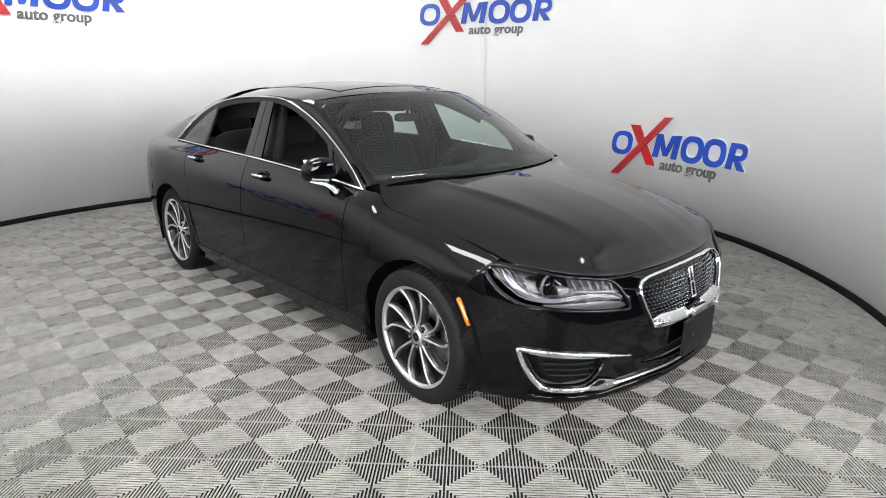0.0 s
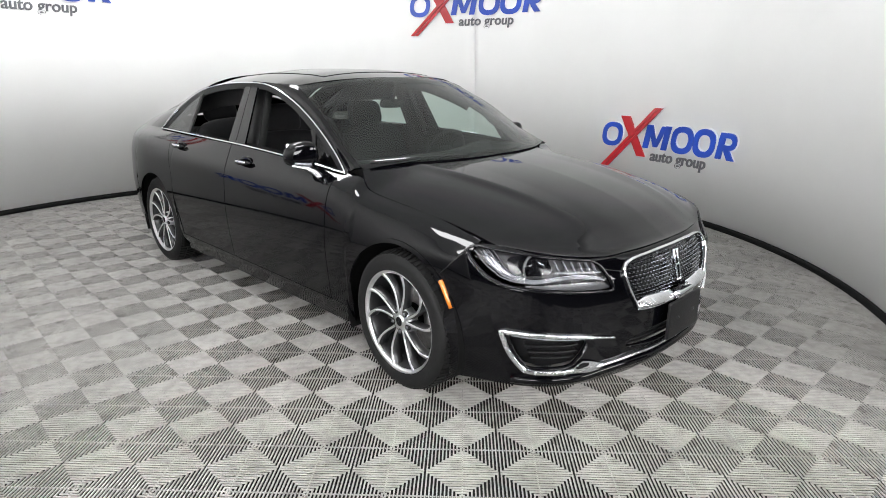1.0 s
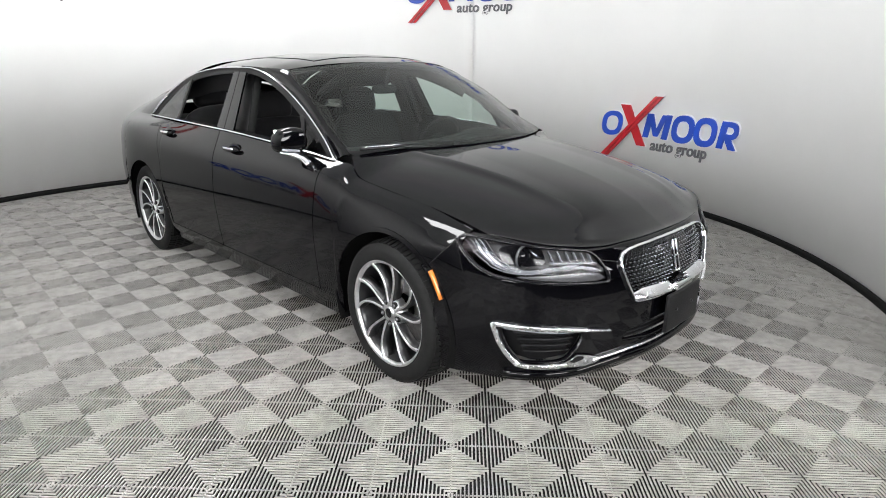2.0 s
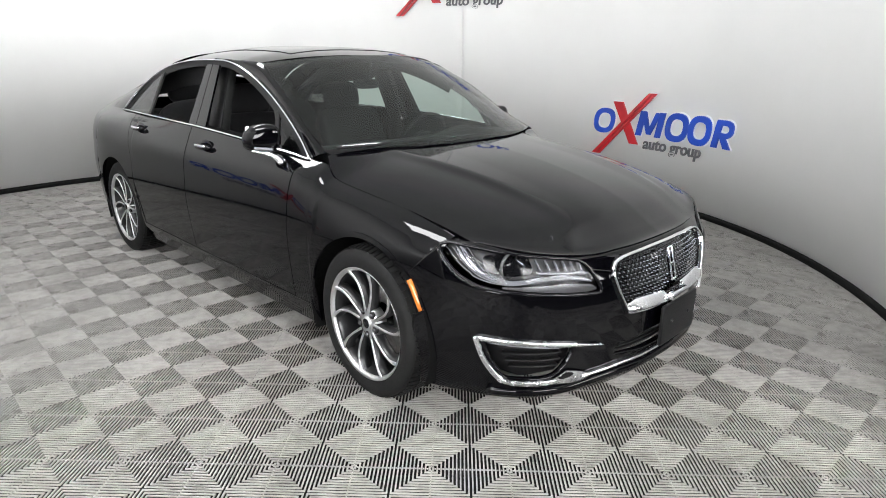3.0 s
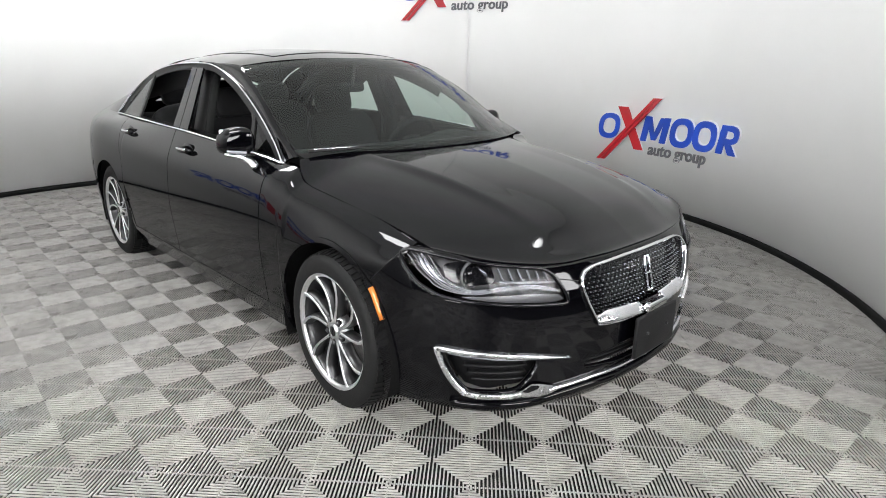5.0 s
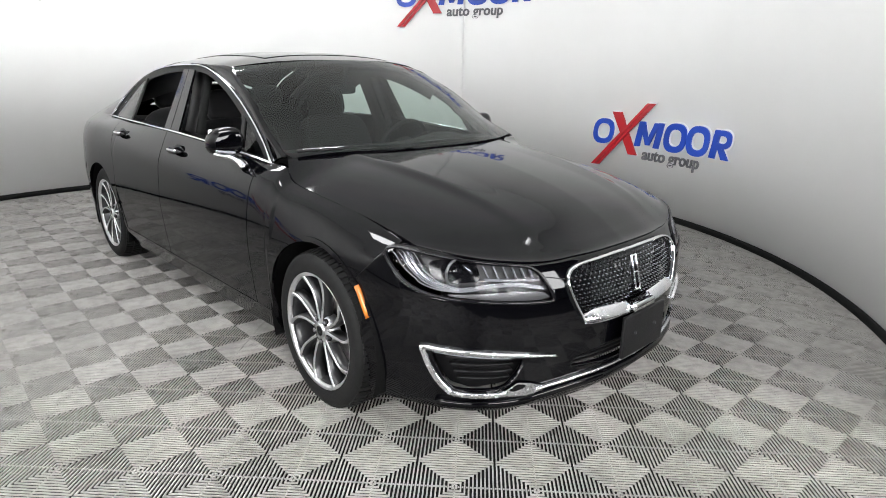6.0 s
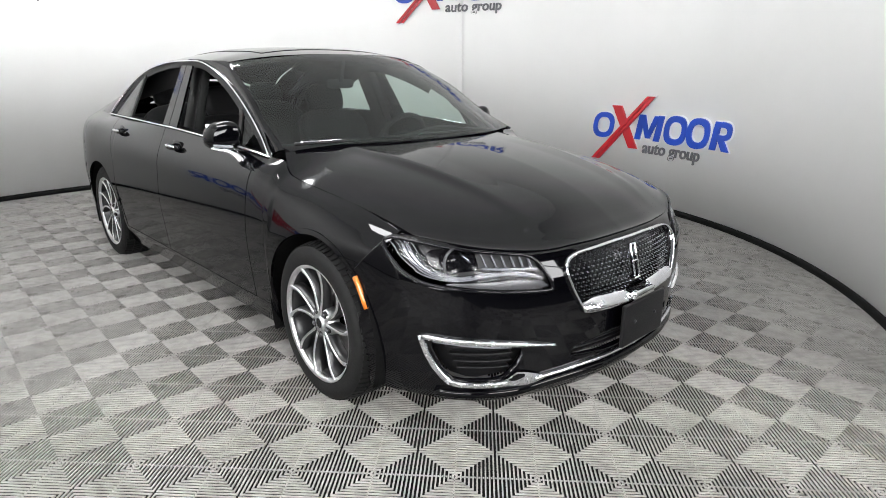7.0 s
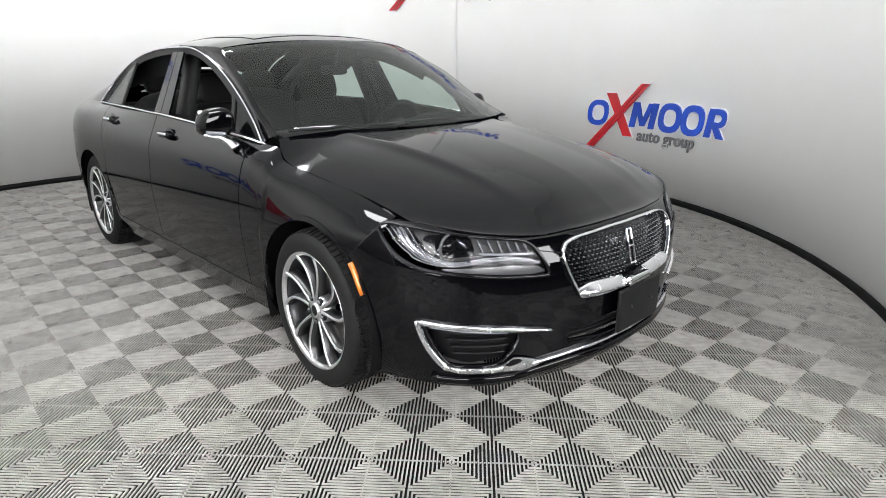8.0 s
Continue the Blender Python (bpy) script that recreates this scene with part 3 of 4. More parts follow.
row = 0
z = 0.535
while z < 0.712:
    k = -18
    while k <= 18:
        y = (k + (0.5 if row % 2 else 0.0)) * gy
        if inside(y, z, half) and inside(y * 1.05, z + 0.01, half) and abs(y) > 0.03:
            p = near_nose(abs(y), z, -0.012, -1 if y < 0 else 1)
            turn = math.copysign(abs(y) ** 2 * 0.9, y)
            add_block(bar_bm, p, 0.006, 0.0050, 0.0018, turn)
            add_block(bar_bm, (p[0] - 0.006, p[1] + gy / 2, p[2] + gz / 2), 0.003, 0.0006, 0.0034, turn)
        k += 1
    z += gz
    row += 1
bmesh.ops.recalc_face_normals(bar_bm, faces=bar_bm.faces)
tagged(part("grille_mesh", bar_bm, BARS, grille, "mesh of small chrome bars", smooth=False), kind="stuff")
for s in (-1, 1):
    wing = [(s * y, z) for y, z in smooth_line([(.322, .510), (.26, .515), (.16, .511), (.08, .505)], 14)]
    part("grille_wing", skin_bar(wing, 0.054, 0.014, 0.008, left=True, scale=[0.55 + 0.45 * min(1, k / 4) for k in range(15)], tilt=radians(-40)), SATIN, grille, "broad chrome lower wing")
part("camera_housing", box((0.05, 0.15, 0.034), (2.362, 0, 0.502), 0.008), CHROME, grille, "chrome block of the front camera")
em = empty("emblem", "upright chrome emblem of four small frames", "")
em.parent = grille
em.matrix_local = pose(2.326, 0, 0.622, 0, -15, 0)
for s in (-1, 1):
    part("emblem_side", box((0.014, 0.007, 0.135), (0, s * 0.0155, 0), 0.003), CHROME, em)
part("emblem_cap", box((0.014, 0.038, 0.008), (0, 0, 0.067), 0.003), CHROME, em)
part("emblem_cap", box((0.014, 0.038, 0.008), (0, 0, -0.067), 0.003), CHROME, em)
part("emblem_bar", box((0.014, 0.030, 0.007), (0, 0, 0), 0.003), CHROME, em)

# number plate holder, lower intake, lip
holder = part("plate_holder", box((0.016, 0.305, 0.172), (2.378, 0.012, 0.393), 0.006), TRIM, car, "empty black number plate holder with two screws")
for y in (-0.075, 0.075):
    part("screw", lathe([(0.0001, 0.006), (0.006, 0.005), (0.007, 0.0)], 12, "z"), LAMP_DARK, holder).matrix_local = pose(2.387, y + 0.012, 0.40, 0, 90, 0)
full_intake = half_to_full([(nose_a(y, z), z) for y, z in INTAKE])
intake = skin_plate([(a * 1.05, 0.339 + (z - 0.339) * 1.3) for a, z in full_intake], -0.045, 6, TRIM, "lower_intake", car, "black lower intake")
for z in (0.322, 0.338, 0.354):
    part("slat", skin_bar([(y, z) for y in np.linspace(-0.34, 0.34, 24)], 0.007, 0.03, -0.03, left=True), TRIM, intake)
fog_mid = np.mean(fog_a, axis=0)
for left in (False, True):
    vent = skin_plate([(fog_mid[0] + (a - fog_mid[0]) * 1.14, fog_mid[1] + (z - fog_mid[1]) * 1.14) for a, z in fog_a], -0.05, 10, TRIM, "side_vent", car, "black side vent of the bumper", left=left)
    for z in (0.315, 0.342, 0.370, 0.398):
        y0, y1 = 0.585 + 0.35 * max(0.0, 0.33 - z), 0.738 + (z - 0.3) * 0.38
        part("slat", skin_bar([(y, z) for y in np.linspace(y0, y1, 14)], 0.009, 0.03, -0.038, left=left), TRIM, vent)
    line = smooth_line([(0.431, .387), (0.510, .402), (0.590, .417), (0.680, .430), (0.760, .437), (0.814, .441)], 26)
    part("chrome_strip", skin_bar(line, 0.020, 0.022, 0.004, left=left, scale=[0.25 + 0.75 * min(1, k / 12) for k in range(27)]), SATIN, vent)
    line = smooth_line([(0.816, .445), (0.812, .420), (0.800, .372), (0.782, .322), (0.758, .278), (0.735, .260), (0.690, .256), (0.640, .258), (0.600, .262)], 40)
    part("chrome_hook", skin_bar(line, 0.023, 0.020, 0.004, left=left), SATIN, vent)
    part("fog_lamp", skin_bar([(y, 0.409 + (y - .62) * .10) for y in np.linspace(.600, .795, 14)], 0.011, 0.02, -0.004, left=left), WHITE_LENS, vent, "narrow clear fog lamp")
line = smooth_line([(-0.500, .262), (-0.470, .267), (-0.38, .273), (-0.307, .277), (-0.15, .280), (0, .281), (0.15, .280), (0.307, .277), (0.38, .273), (0.470, .267), (0.500, .262)], 70)
part("chrome_lip", skin_bar(line, 0.013, 0.02, 0.006, left=True), SATIN, car, "thin chrome strip over the front lip")
line = smooth_line([(-0.7630, .212), (-0.6630, .218), (-0.5630, .222), (-0.4730, .234), (-0.3630, .242), (-0.1753, .246), (0, .248), (0.1753, .246), (0.3630, .242), (0.4730, .234), (0.5630, .222), (0.6630, .218), (0.7630, .212)], 80)
part("front_lip", skin_bar(line, 0.034, 0.044, 0.0, left=True), PAINT, car)
for left in (False, True):
    part("side_marker", skin_bar([(1.710, .612), (1.726, .585), (1.743, .557), (1.760, .528), (1.774, .502)], 0.022, 0.014, 0.007, left=left, by_x=True), AMBER, car, "amber side marker lens")

# headlamps
for left in (False, True):
    lamp = skin_plate(lamp_a, -0.055, 12, LAMP_DARK, "headlamp", car, "clear headlamp with silver reflector and light strip", left=left)
    lens = skin_plate(lamp_a, -0.001, 14, CLEAR, "lens", lamp, left=left)
    lens.visible_shadow = False
    part("gasket", sweep([nose(a, z, 0.001, 1 if left else -1) for a, z in lamp_a[::2]], round_profile(0.013, 0.013, 8, 2.5), closed=True, up=(0.75, 0.66 if left else -0.66, 0)), GLOSS, lamp)
    band = smooth_line([(.826, .764), (.824, .722), (.812, .686), (.790, .664), (.752, .655), (.710, .660), (.672, .667), (.585, .668), (.520, .655), (.470, .640)], 60)
    width = [float(np.interp(k / 60, [0, 0.1, 0.2, 0.3, 0.42, 0.52, 0.62, 1], [2.3, 2.2, 1.9, 1.4, 0.9, 0.75, 0.7, 0.55])) for k in range(61)]
    part("light_band", skin_bar(band, 0.020, 0.008, -0.022, left=left, scale=width), LAMP_SILVER, lamp, "silver swept light band")
    for f in (-0.75, -0.35, 0.0, 0.4, 0.8):
        n = 60 if f < 0.1 else 34
        line = [(y - f * 0.0095 * w * (1 if k < 26 else 0.2), z + f * 0.0095 * w * (0.35 if k < 14 else 1.0)) for k, ((y, z), w) in enumerate(zip(band[:n], width))]
        part("light_strip", skin_bar(line, 0.0035, 0.012, -0.014, left=left), WHITE_LENS, lamp)
    c = near_nose(.752, .708, -0.040, 1 if left else -1)
    ball = bmesh.new()
    bmesh.ops.create_uvsphere(ball, u_segments=20, v_segments=12, radius=0.040)
    bmesh.ops.translate(ball, vec=c, verts=ball.verts)
    part("projector", ball, GLOSS, lamp, "dark round projector lens")
    part("projector_bowl", skin_plate_mesh(on_skin([(.738 + 0.060 * math.copysign(abs(math.cos(k)) ** 0.6, math.cos(k)) - 0.15 * 0.04 * math.sin(k), .712 + 0.038 * math.copysign(abs(math.sin(k)) ** 0.6, math.sin(k))) for k in np.linspace(0, 2 * math.pi, 33)[:-1]]), -0.024, left), GLOSS, lamp, "dark bowl round the projector")
    ring = sweep([(c[0] + 0.02 + 0 * k, c[1] + 0.046 * math.cos(k), c[2] + 0.046 * math.sin(k)) for k in np.linspace(0, 2 * math.pi, 28)[:-1]], round_profile(0.006, 0.012, 8), closed=True, up=(1, 0, 0))
    part("projector_ring", ring, LAMP_GREY, lamp)
    part("projector_fin", skin_bar([(.716, .735), (.706, .718), (.700, .704)], 0.016, 0.02, -0.030, left=left, scale=[0.5, 1.0, 0.6]), LAMP_SILVER, lamp)
    part("led_box", skin_plate_mesh(on_skin([(.672, .736), (.590, .724), (.508, .712), (.476, .690), (.468, .650), (.53, .668), (.60, .674), (.680, .676), (.684, .700)]), -0.034, left), LAMP_BOX, lamp, "grey box behind the light ribs")
    for k in range(6):
        y = .660 - 0.031 * k
        part("led_rib", skin_bar([(y, .731 - 0.0044 * k), (y - 0.001, .715 - 0.004 * k), (y - 0.001, .700 - 0.0036 * k), (y - 0.003, .690 - 0.0032 * k)], 0.0055, 0.026, -0.018, left=left), WHITE_LENS, lamp)
    part("led_ledge", skin_bar([(y, .688 + 0.09 * (y - .66)) for y in np.linspace(.485, .672, 12)], 0.008, 0.02, -0.014, left=left), WHITE_LENS, lamp)
    part("lower_trim", skin_plate_mesh(on_skin([(.775, .640), (.68, .646), (.58, .646), (.482, .632), (.456, .610), (.50, .606), (.56, .612), (.69, .626), (.770, .634)]), -0.010, left), LAMP_GREY, lamp, "grey lower trim")

for left in (False, True):
    wedge = skin_plate_mesh(on_skin([(.640, .248), (.628, .268), (.600, .284), (.575, .306), (.530, .296), (.472, .273), (.440, .268), (.480, .252), (.525, .240), (.60, .246)]), 0.010, left, 8)
    corner = part("chrome_corner", wedge, SATIN, car, "chrome corner between vent frame and lip strip")
    part("corner_recess", skin_plate_mesh(on_skin([(.603, .272), (.590, .284), (.572, .297), (.540, .291), (.552, .279), (.580, .271)]), 0.0125, left, 6), GLOSS, corner, "dark recess")

for left in (False, True):
    part("shut_line", skin_bar([(y, 0.664 + 0.22 * (y - 0.385)) for y in np.linspace(0.388, 0.474, 10)], 0.0035, 0.003, 0.0, left=left), TRIM, car)

# ---- bonnet ----


def seam(u):
    """The bonnet's side edge, from the cowl to the headlamp."""
    x = 1.025 + (1.955 - 1.025) * u
    xs = [1.025, 1.06, 1.11, 1.316, 1.615, 1.80, 1.955]
    return (x, curve_y(x, xs, [0.768, 0.783, 0.795, 0.794, 0.788, 0.786, 0.785]), curve_y(x, xs, [0.988, 0.950, 0.905, 0.876, 0.843, 0.815, 0.792]))


def bonnet(u, v):
    s = abs(v)
    side = seam(u)
    yf = 0.785 * s
    zf = edge_z(yf) + 0.003
    zg = curve_y(yf, [0, 0.30, 0.385, 0.56, 0.643, 0.703, 0.767, 0.79], [0.737, 0.734, 0.731, 0.743, 0.755, 0.767, 0.782, 0.786])
    xfz = near_nose(yf, min(zf, 0.80))[0] + 0.002
    xr = 1.145 - 0.120 * s ** 2.2
    x = xr + (xfz - xr) * u
    y = side[1] * s
    zmid = curve_y(u, [0, .25, .5, .7, .8, .9, 1], [1.016, .988, .944, .892, .856, .805, .740])
    z = zmid - (zmid - side[2]) * (0.35 * s ** 2.2 + 0.65 * s ** 6)
    k = min(1.0, max(0.0, (u - 0.86) / 0.14))
    z = z * (1 - k * k) + zg * k * k
    k = min(1.0, max(0.0, (u - 0.955) / 0.045))
    z += (zf - zg) * k * k
    # raised fold that runs from the cowl to the corner of the grille
    yc = 0.49 - 0.12 * u
    f = (y - yc) / 0.028
    z += (0.011 * math.exp(-f * f * 0.5) if f > 0 else 0.011 * math.exp(f * 0.22)) * math.sin(math.pi * min(1, 0.12 + u * 0.90)) ** 1.2
    # low spine along the middle
    z += 0.006 * max(0.0, 1 - y / 0.30) * math.sin(math.pi * u)
    return (x, math.copysign(y, v), z)


def bonnet_smooth(u, v):
    """The bonnet with its slope evened out along the way to the front edge."""
    x, y, z = bonnet(u, v)
    w = 0.05 * min(1.0, (1 - u) / 0.05, u / 0.05)
    if w > 0.002:
        z = sum(g * bonnet(u + w * d, v)[2] for d, g in ((-1, 0.12), (-0.5, 0.23), (0, 0.30), (0.5, 0.23), (1, 0.12)))
    return (x, y, z)


part("bonnet", patch(lambda u, v: bonnet_smooth(u, 2 * v - 1), 70, 110, 0.014, (0, 0, 1), us=np.concatenate([np.linspace(0, 0.80, 40), np.linspace(0.812, 1, 30)])), PAINT, car)

# ---- roof, pillars, glass ----
WS_EDGE = [(0.994, 0.761, 1.012), (0.811, 0.735, 1.094), (0.585, 0.696, 1.232), (0.357, 0.662, 1.34), (0.251, 0.641, 1.378)]
WS_MID = [(1.235, 0, 1.015), (0.995, 0, 1.16), (0.745, 0, 1.292), (0.525, 0, 1.39), (0.43, 0, 1.425)]


def windshield(u, v):
    e, m = spline(WS_EDGE, u), spline(WS_MID, u)
    w = 1 - abs(v) ** 2.2
    return (e[0] + (m[0] - e[0]) * w, e[1] * v, e[2] + (m[2] - e[2]) * w)


ws = part("windshield", patch(lambda u, v: windshield(u, 2 * v - 1), 26, 40, 0.0, (1, 0, 1)), WINDSHIELD, car, "clear slightly green windshield")
ws.visible_shadow = False
band = part("glass_band", patch(lambda u, v: windshield(0.93 + 0.07 * u, 2 * v - 1), 4, 40, 0.0, (1, 0, 1), -0.003), GLOSS, ws, "black band along the glass edge")


def roof_edge(x):
    return curve_y(x, [-1.0, -.61, -.21, .06, .26, .46], [.666, .666, .661, .655, .641, .613]), curve_y(x, [-1.0, -.61, -.21, .06, .26, .46], [1.321, 1.379, 1.393, 1.391, 1.378, 1.36])


def roof_mid(x):
    return curve_y(x, [-2.6, -2.35, -2.0, -1.80, -1.45, -1.0, -.65, -.3, .05, .25, .45], [1.075, 1.12, 1.195, 1.262, 1.372, 1.434, 1.459, 1.474, 1.466, 1.450, 1.421])


def roof(u, v):
    s = abs(v)
    xa = 0.428 - 0.178 * s ** 2.2
    x = xa + (-1.0 - xa) * u
    ye, ze = roof_edge(x)
    return (x, ye * v, ze + (roof_mid(x) - ze) * (1 - s ** 2.5))


roof_panel = part("roof", patch(lambda u, v: roof(u, 2 * v - 1), 50, 44, 0.012, (0, 0, 1)), PAINT, car)


def flat_on_roof(x0, x1, w, lift, material, name, label):
    def fn(u, v):
        x, y = x0 + (x1 - x0) * u, w * (2 * v - 1)
        ye, ze = roof_edge(x)
        return (x, y, ze + (roof_mid(x) - ze) * (1 - abs(y / ye) ** 2.5))
    return part(name, patch(fn, 24, 24, 0.006, (0, 0, 1), lift), material, roof_panel, label)


flat_on_roof(0.22, -0.30, 0.43, 0.003, GLOSS, "sunroof", "dark glass sunroof panel")
flat_on_roof(-0.315, -0.72, 0.43, 0.003, GLOSS, "sunroof", "dark glass sunroof panel")


def headliner(u, v):
    p = roof(u, 2 * v - 1)
    return (p[0] - 0.02, p[1] * 0.97, p[2] - 0.035)


part("headliner", patch(headliner, 20, 20, 0.0, (0, 0, -1)), HEADLINER, car)


def pillar(u, v):
    """A-pillar and cant rail: between the side trim and the windshield's edge."""
    a = spline(ARCH[4:], u)
    e = spline([(-0.217, 0.659, 1.395), (0.026, 0.655, 1.391), (0.256, 0.643, 1.379), (0.397, 0.667, 1.322), (0.585, 0.698, 1.233), (0.811, 0.737, 1.095), (1.014, 0.769, 1.0)], u)
    p = a + (e - a) * v
    b = 0.008 * math.sin(math.pi * v)
    return (p[0] + b * 0.5, -(p[1] + b), p[2] + b)


both("a_pillar", lambda: patch(pillar, 50, 6, 0.01, (0.3, -1, 0.5)), PAINT)


def rear_upper(x, v):
    s = abs(v)
    if x > ARCH[0][0]:
        ye, ze = arch_at(x)
        ye, ze = ye + 0.003, ze + 0.004
    else:
        ye, ze = side_point(x, 1.0)[1:]
        ye = -ye
    return (x, ye * v, ze + (roof_mid(x) - ze) * (1 - s ** 3.6))


both("c_pillar", lambda: patch(lambda u, v: rear_upper(-1.003 - 0.84 * u, -1 + 0.2 * v), 40, 8, 0.01, (0, -1, 1)), PAINT)
rg = part("rear_glass", patch(lambda u, v: rear_upper(-1.006 - 0.80 * u, -0.79 + 1.58 * v), 24, 30, 0.0, (0, 0, 1)), SIDE_GLASS, car, "dark tinted rear window")
rg.visible_shadow = False
part("boot_lid", patch(lambda u, v: rear_upper(-1.848 - 0.76 * u, -1 + 2 * v), 40, 40, 0.01, (0, 0, 1)), PAINT, car)
part("rear_bumper", patch(lambda u, v: (-2.600 - 0.03 * math.sin(math.pi * v), (2 * u - 1) * 0.26, 0.22 + 0.82 * v), 20, 16, 0.01, (-1, 0, 0)), PAINT, car)

# side window trim, frames and panes (the four door windows are wound down)
chrome_prof = round_profile(0.010, 0.022, 8, 3)


def off_glass(x, z, off=0.0):
    yb, zb = belt_at(x)
    return (x, -(yb - 0.47 * (z - zb) + off), z)


def arch_trim():
    pts = [spline(ARCH, k / 60) for k in range(61)]
    return sweep([(p[0], -(p[1] + 0.003), p[2]) for p in pts], chrome_prof, up=(0, -1, 0.5))


def belt_trim():
    pts = []
    for k in range(41):
        x = BELT_X[0] + (BELT_X[-1] - BELT_X[0]) * k / 40
        yb, zb = belt_at(x)
        pts.append((x, -(yb + 0.006), zb + 0.001))
    return sweep(pts, round_profile(0.022, 0.010, 8, 3), up=(0, 0, 1))


both("window_trim", arch_trim, CHROME, "chrome strip over the side windows")
both("belt_trim", belt_trim, CHROME, "chrome strip under the side windows")


def frame_band():
    """Black frame inside the chrome arch."""
    def fn(u, v):
        a = spline(ARCH, u)
        x = a[0] + (-0.27 - a[0]) * 0.035 * v * 1.4
        z = a[2] - 0.034 * v - (0.02 * v if abs(a[0] + 0.24) > 0.8 else 0)
        z = max(z, belt_at(x)[1])
        return off_glass(x, z, -0.004 - 0.012 * v)
    return patch(fn, 60, 3, 0.012, (0, -1, 0.3))


both("window_frame", frame_band, TRIM)


def quad_panel(corners, off, n=8, rim=0.012):
    (x0, z0), (x1, z1), (x2, z2), (x3, z3) = corners

    def fn(u, v):
        x = (x0 + (x1 - x0) * u) * (1 - v) + (x3 + (x2 - x3) * u) * v
        z = (z0 + (z1 - z0) * u) * (1 - v) + (z3 + (z2 - z3) * u) * v
        return off_glass(x, z, off)
    return patch(fn, n, n, rim, (0, -1, 0.3))


both("b_pillar", lambda: quad_panel([(-0.187, 1.03), (-0.076, 1.03), (-0.147, 1.362), (-0.227, 1.364)], 0.001), GLOSS, "gloss black pillar between the doors")
both("b_pillar", lambda: quad_panel([(-0.287, 1.032), (-0.193, 1.03), (-0.233, 1.364), (-0.302, 1.364)], 0.001), GLOSS, "gloss black pillar between the doors")
both("window_post", lambda: quad_panel([(-0.987, 1.035), (-0.947, 1.035), (-0.942, 1.305), (-0.972, 1.3)], -0.004), TRIM)
both("window_post", lambda: quad_panel([(0.613, 0.992), (0.648, 0.99), (0.578, 1.14), (0.548, 1.155)], -0.002), TRIM)


def quarter_pane():
    def fn(u, v):
        x = -1.54 + 0.565 * u
        zb = belt_at(x)[1]
        za = arch_at(x)[1] - 0.012
        return off_glass(x, zb + (za - zb) * v, -0.010)
    return patch(fn, 14, 8, 0.0, (0, -1, 0))


def sail_pane():
    def fn(u, v):
        x = 0.635 + 0.25 * u
        zb = belt_at(x)[1] + 0.005
        za = max(arch_at(x)[1] - 0.012, zb + 0.002)
        return off_glass(x - 0.06 * v * (1 - u), zb + (za - zb) * v, -0.010)
    return patch(fn, 12, 8, 0.0, (0, -1, 0))


for name, make in (("quarter_window", quarter_pane), ("sail_window", sail_pane)):
    for ob in both(name, make, SIDE_GLASS, "small dark tinted window"):
        ob.visible_shadow = False

# door handles
for left in (False, True):
    s = 1 if left else -1
    for hx, hz in ((-0.005, 0.931), (-0.965, 0.950)):
        yy = -side_point(hx, 1.0, None, hz)[1]
        pts = [(hx + dx, s * (yy + 0.006 + 0.028 * (1 - (dx / 0.085) ** 4)), hz + 0.004 * (1 - (dx / 0.1) ** 2)) for dx in np.linspace(-0.085, 0.085, 18)]
        handle = part("door_handle", sweep(pts, round_profile(0.016, 0.034, 10, 2.4), up=(0, 0, 1), scale=[0.45 + 0.55 * (1 - (abs(k - 8.5) / 8.5) ** 3) for k in range(18)]), PAINT, car, "black door handle with a chrome strip")
        pts = [(x, y + s * 0.0085, z + 0.004) for x, y, z in pts[2:-2]]
        part("handle_strip", sweep(pts, round_profile(0.006, 0.015, 8, 2.4), up=(0, 0, 1)), CHROME, handle)
        cup = bmesh.new()
        bmesh.ops.create_uvsphere(cup, u_segments=20, v_segments=10, radius=1.0)
        cup.transform(Matrix.Translation((hx + 0.01, s * (yy - 0.002), hz - 0.004)) @ Matrix.Diagonal((0.078, 0.005, 0.043, 1)))
        part("handle_cup", cup, GLOSS, handle)

# door mirrors
for left in (False, True):
    s = 1 if left else -1
    bm = bmesh.new()
    bmesh.ops.create_uvsphere(bm, u_segments=32, v_segments=20, radius=1.0)
    for v in bm.verts:
        c = v.co
        c.x, c.y, c.z = [math.copysign(abs(q) ** 0.62, q) for q in c]
        taper = 1 - 0.18 * c.z * (c.z > 0)
        x = 0.066 * c.x * (1.0 if c.x > 0 else 0.55)
        v.co = Vector((0.652 + x - 0.04 * c.y, s * (0.892 + 0.070 * c.y * taper), 1.044 + (0.066 - 0.010 * c.y * (c.y > 0)) * c.z - 0.008 * c.y))
    shell = part("door_mirror", bm, PAINT, car, "black door mirror on a chrome foot")
    part("mirror_glass", box((0.006, 0.11, 0.10), (0.612, s * 0.89, 1.046), 0.003), CHROME, shell, "mirror glass")
    pts = smooth_line([(0.675, s * 0.955, 0.990), (0.695, s * 0.92, 0.984), (0.73, s * 0.89, 0.976), (0.765, s * 0.872, 0.958), (0.795, s * 0.862, 0.934)], 16)
    part("mirror_foot", sweep(pts, round_profile(0.05, 0.026, 10, 2.4), up=(0, 0, 1), scale=[0.5 + 0.5 * min(1, k / 6) for k in range(17)]), CHROME, shell, "chrome mirror foot")
    pts = smooth_line([(0.70, s * 0.955, 1.004), (0.722, s * 0.91, 1.0), (0.728, s * 0.875, 0.996)], 10)
    part("turn_lamp", sweep(pts, round_profile(0.02, 0.014, 8), up=(0, 0, 1)), WHITE_LENS, shell, "clear turn lamp strip")

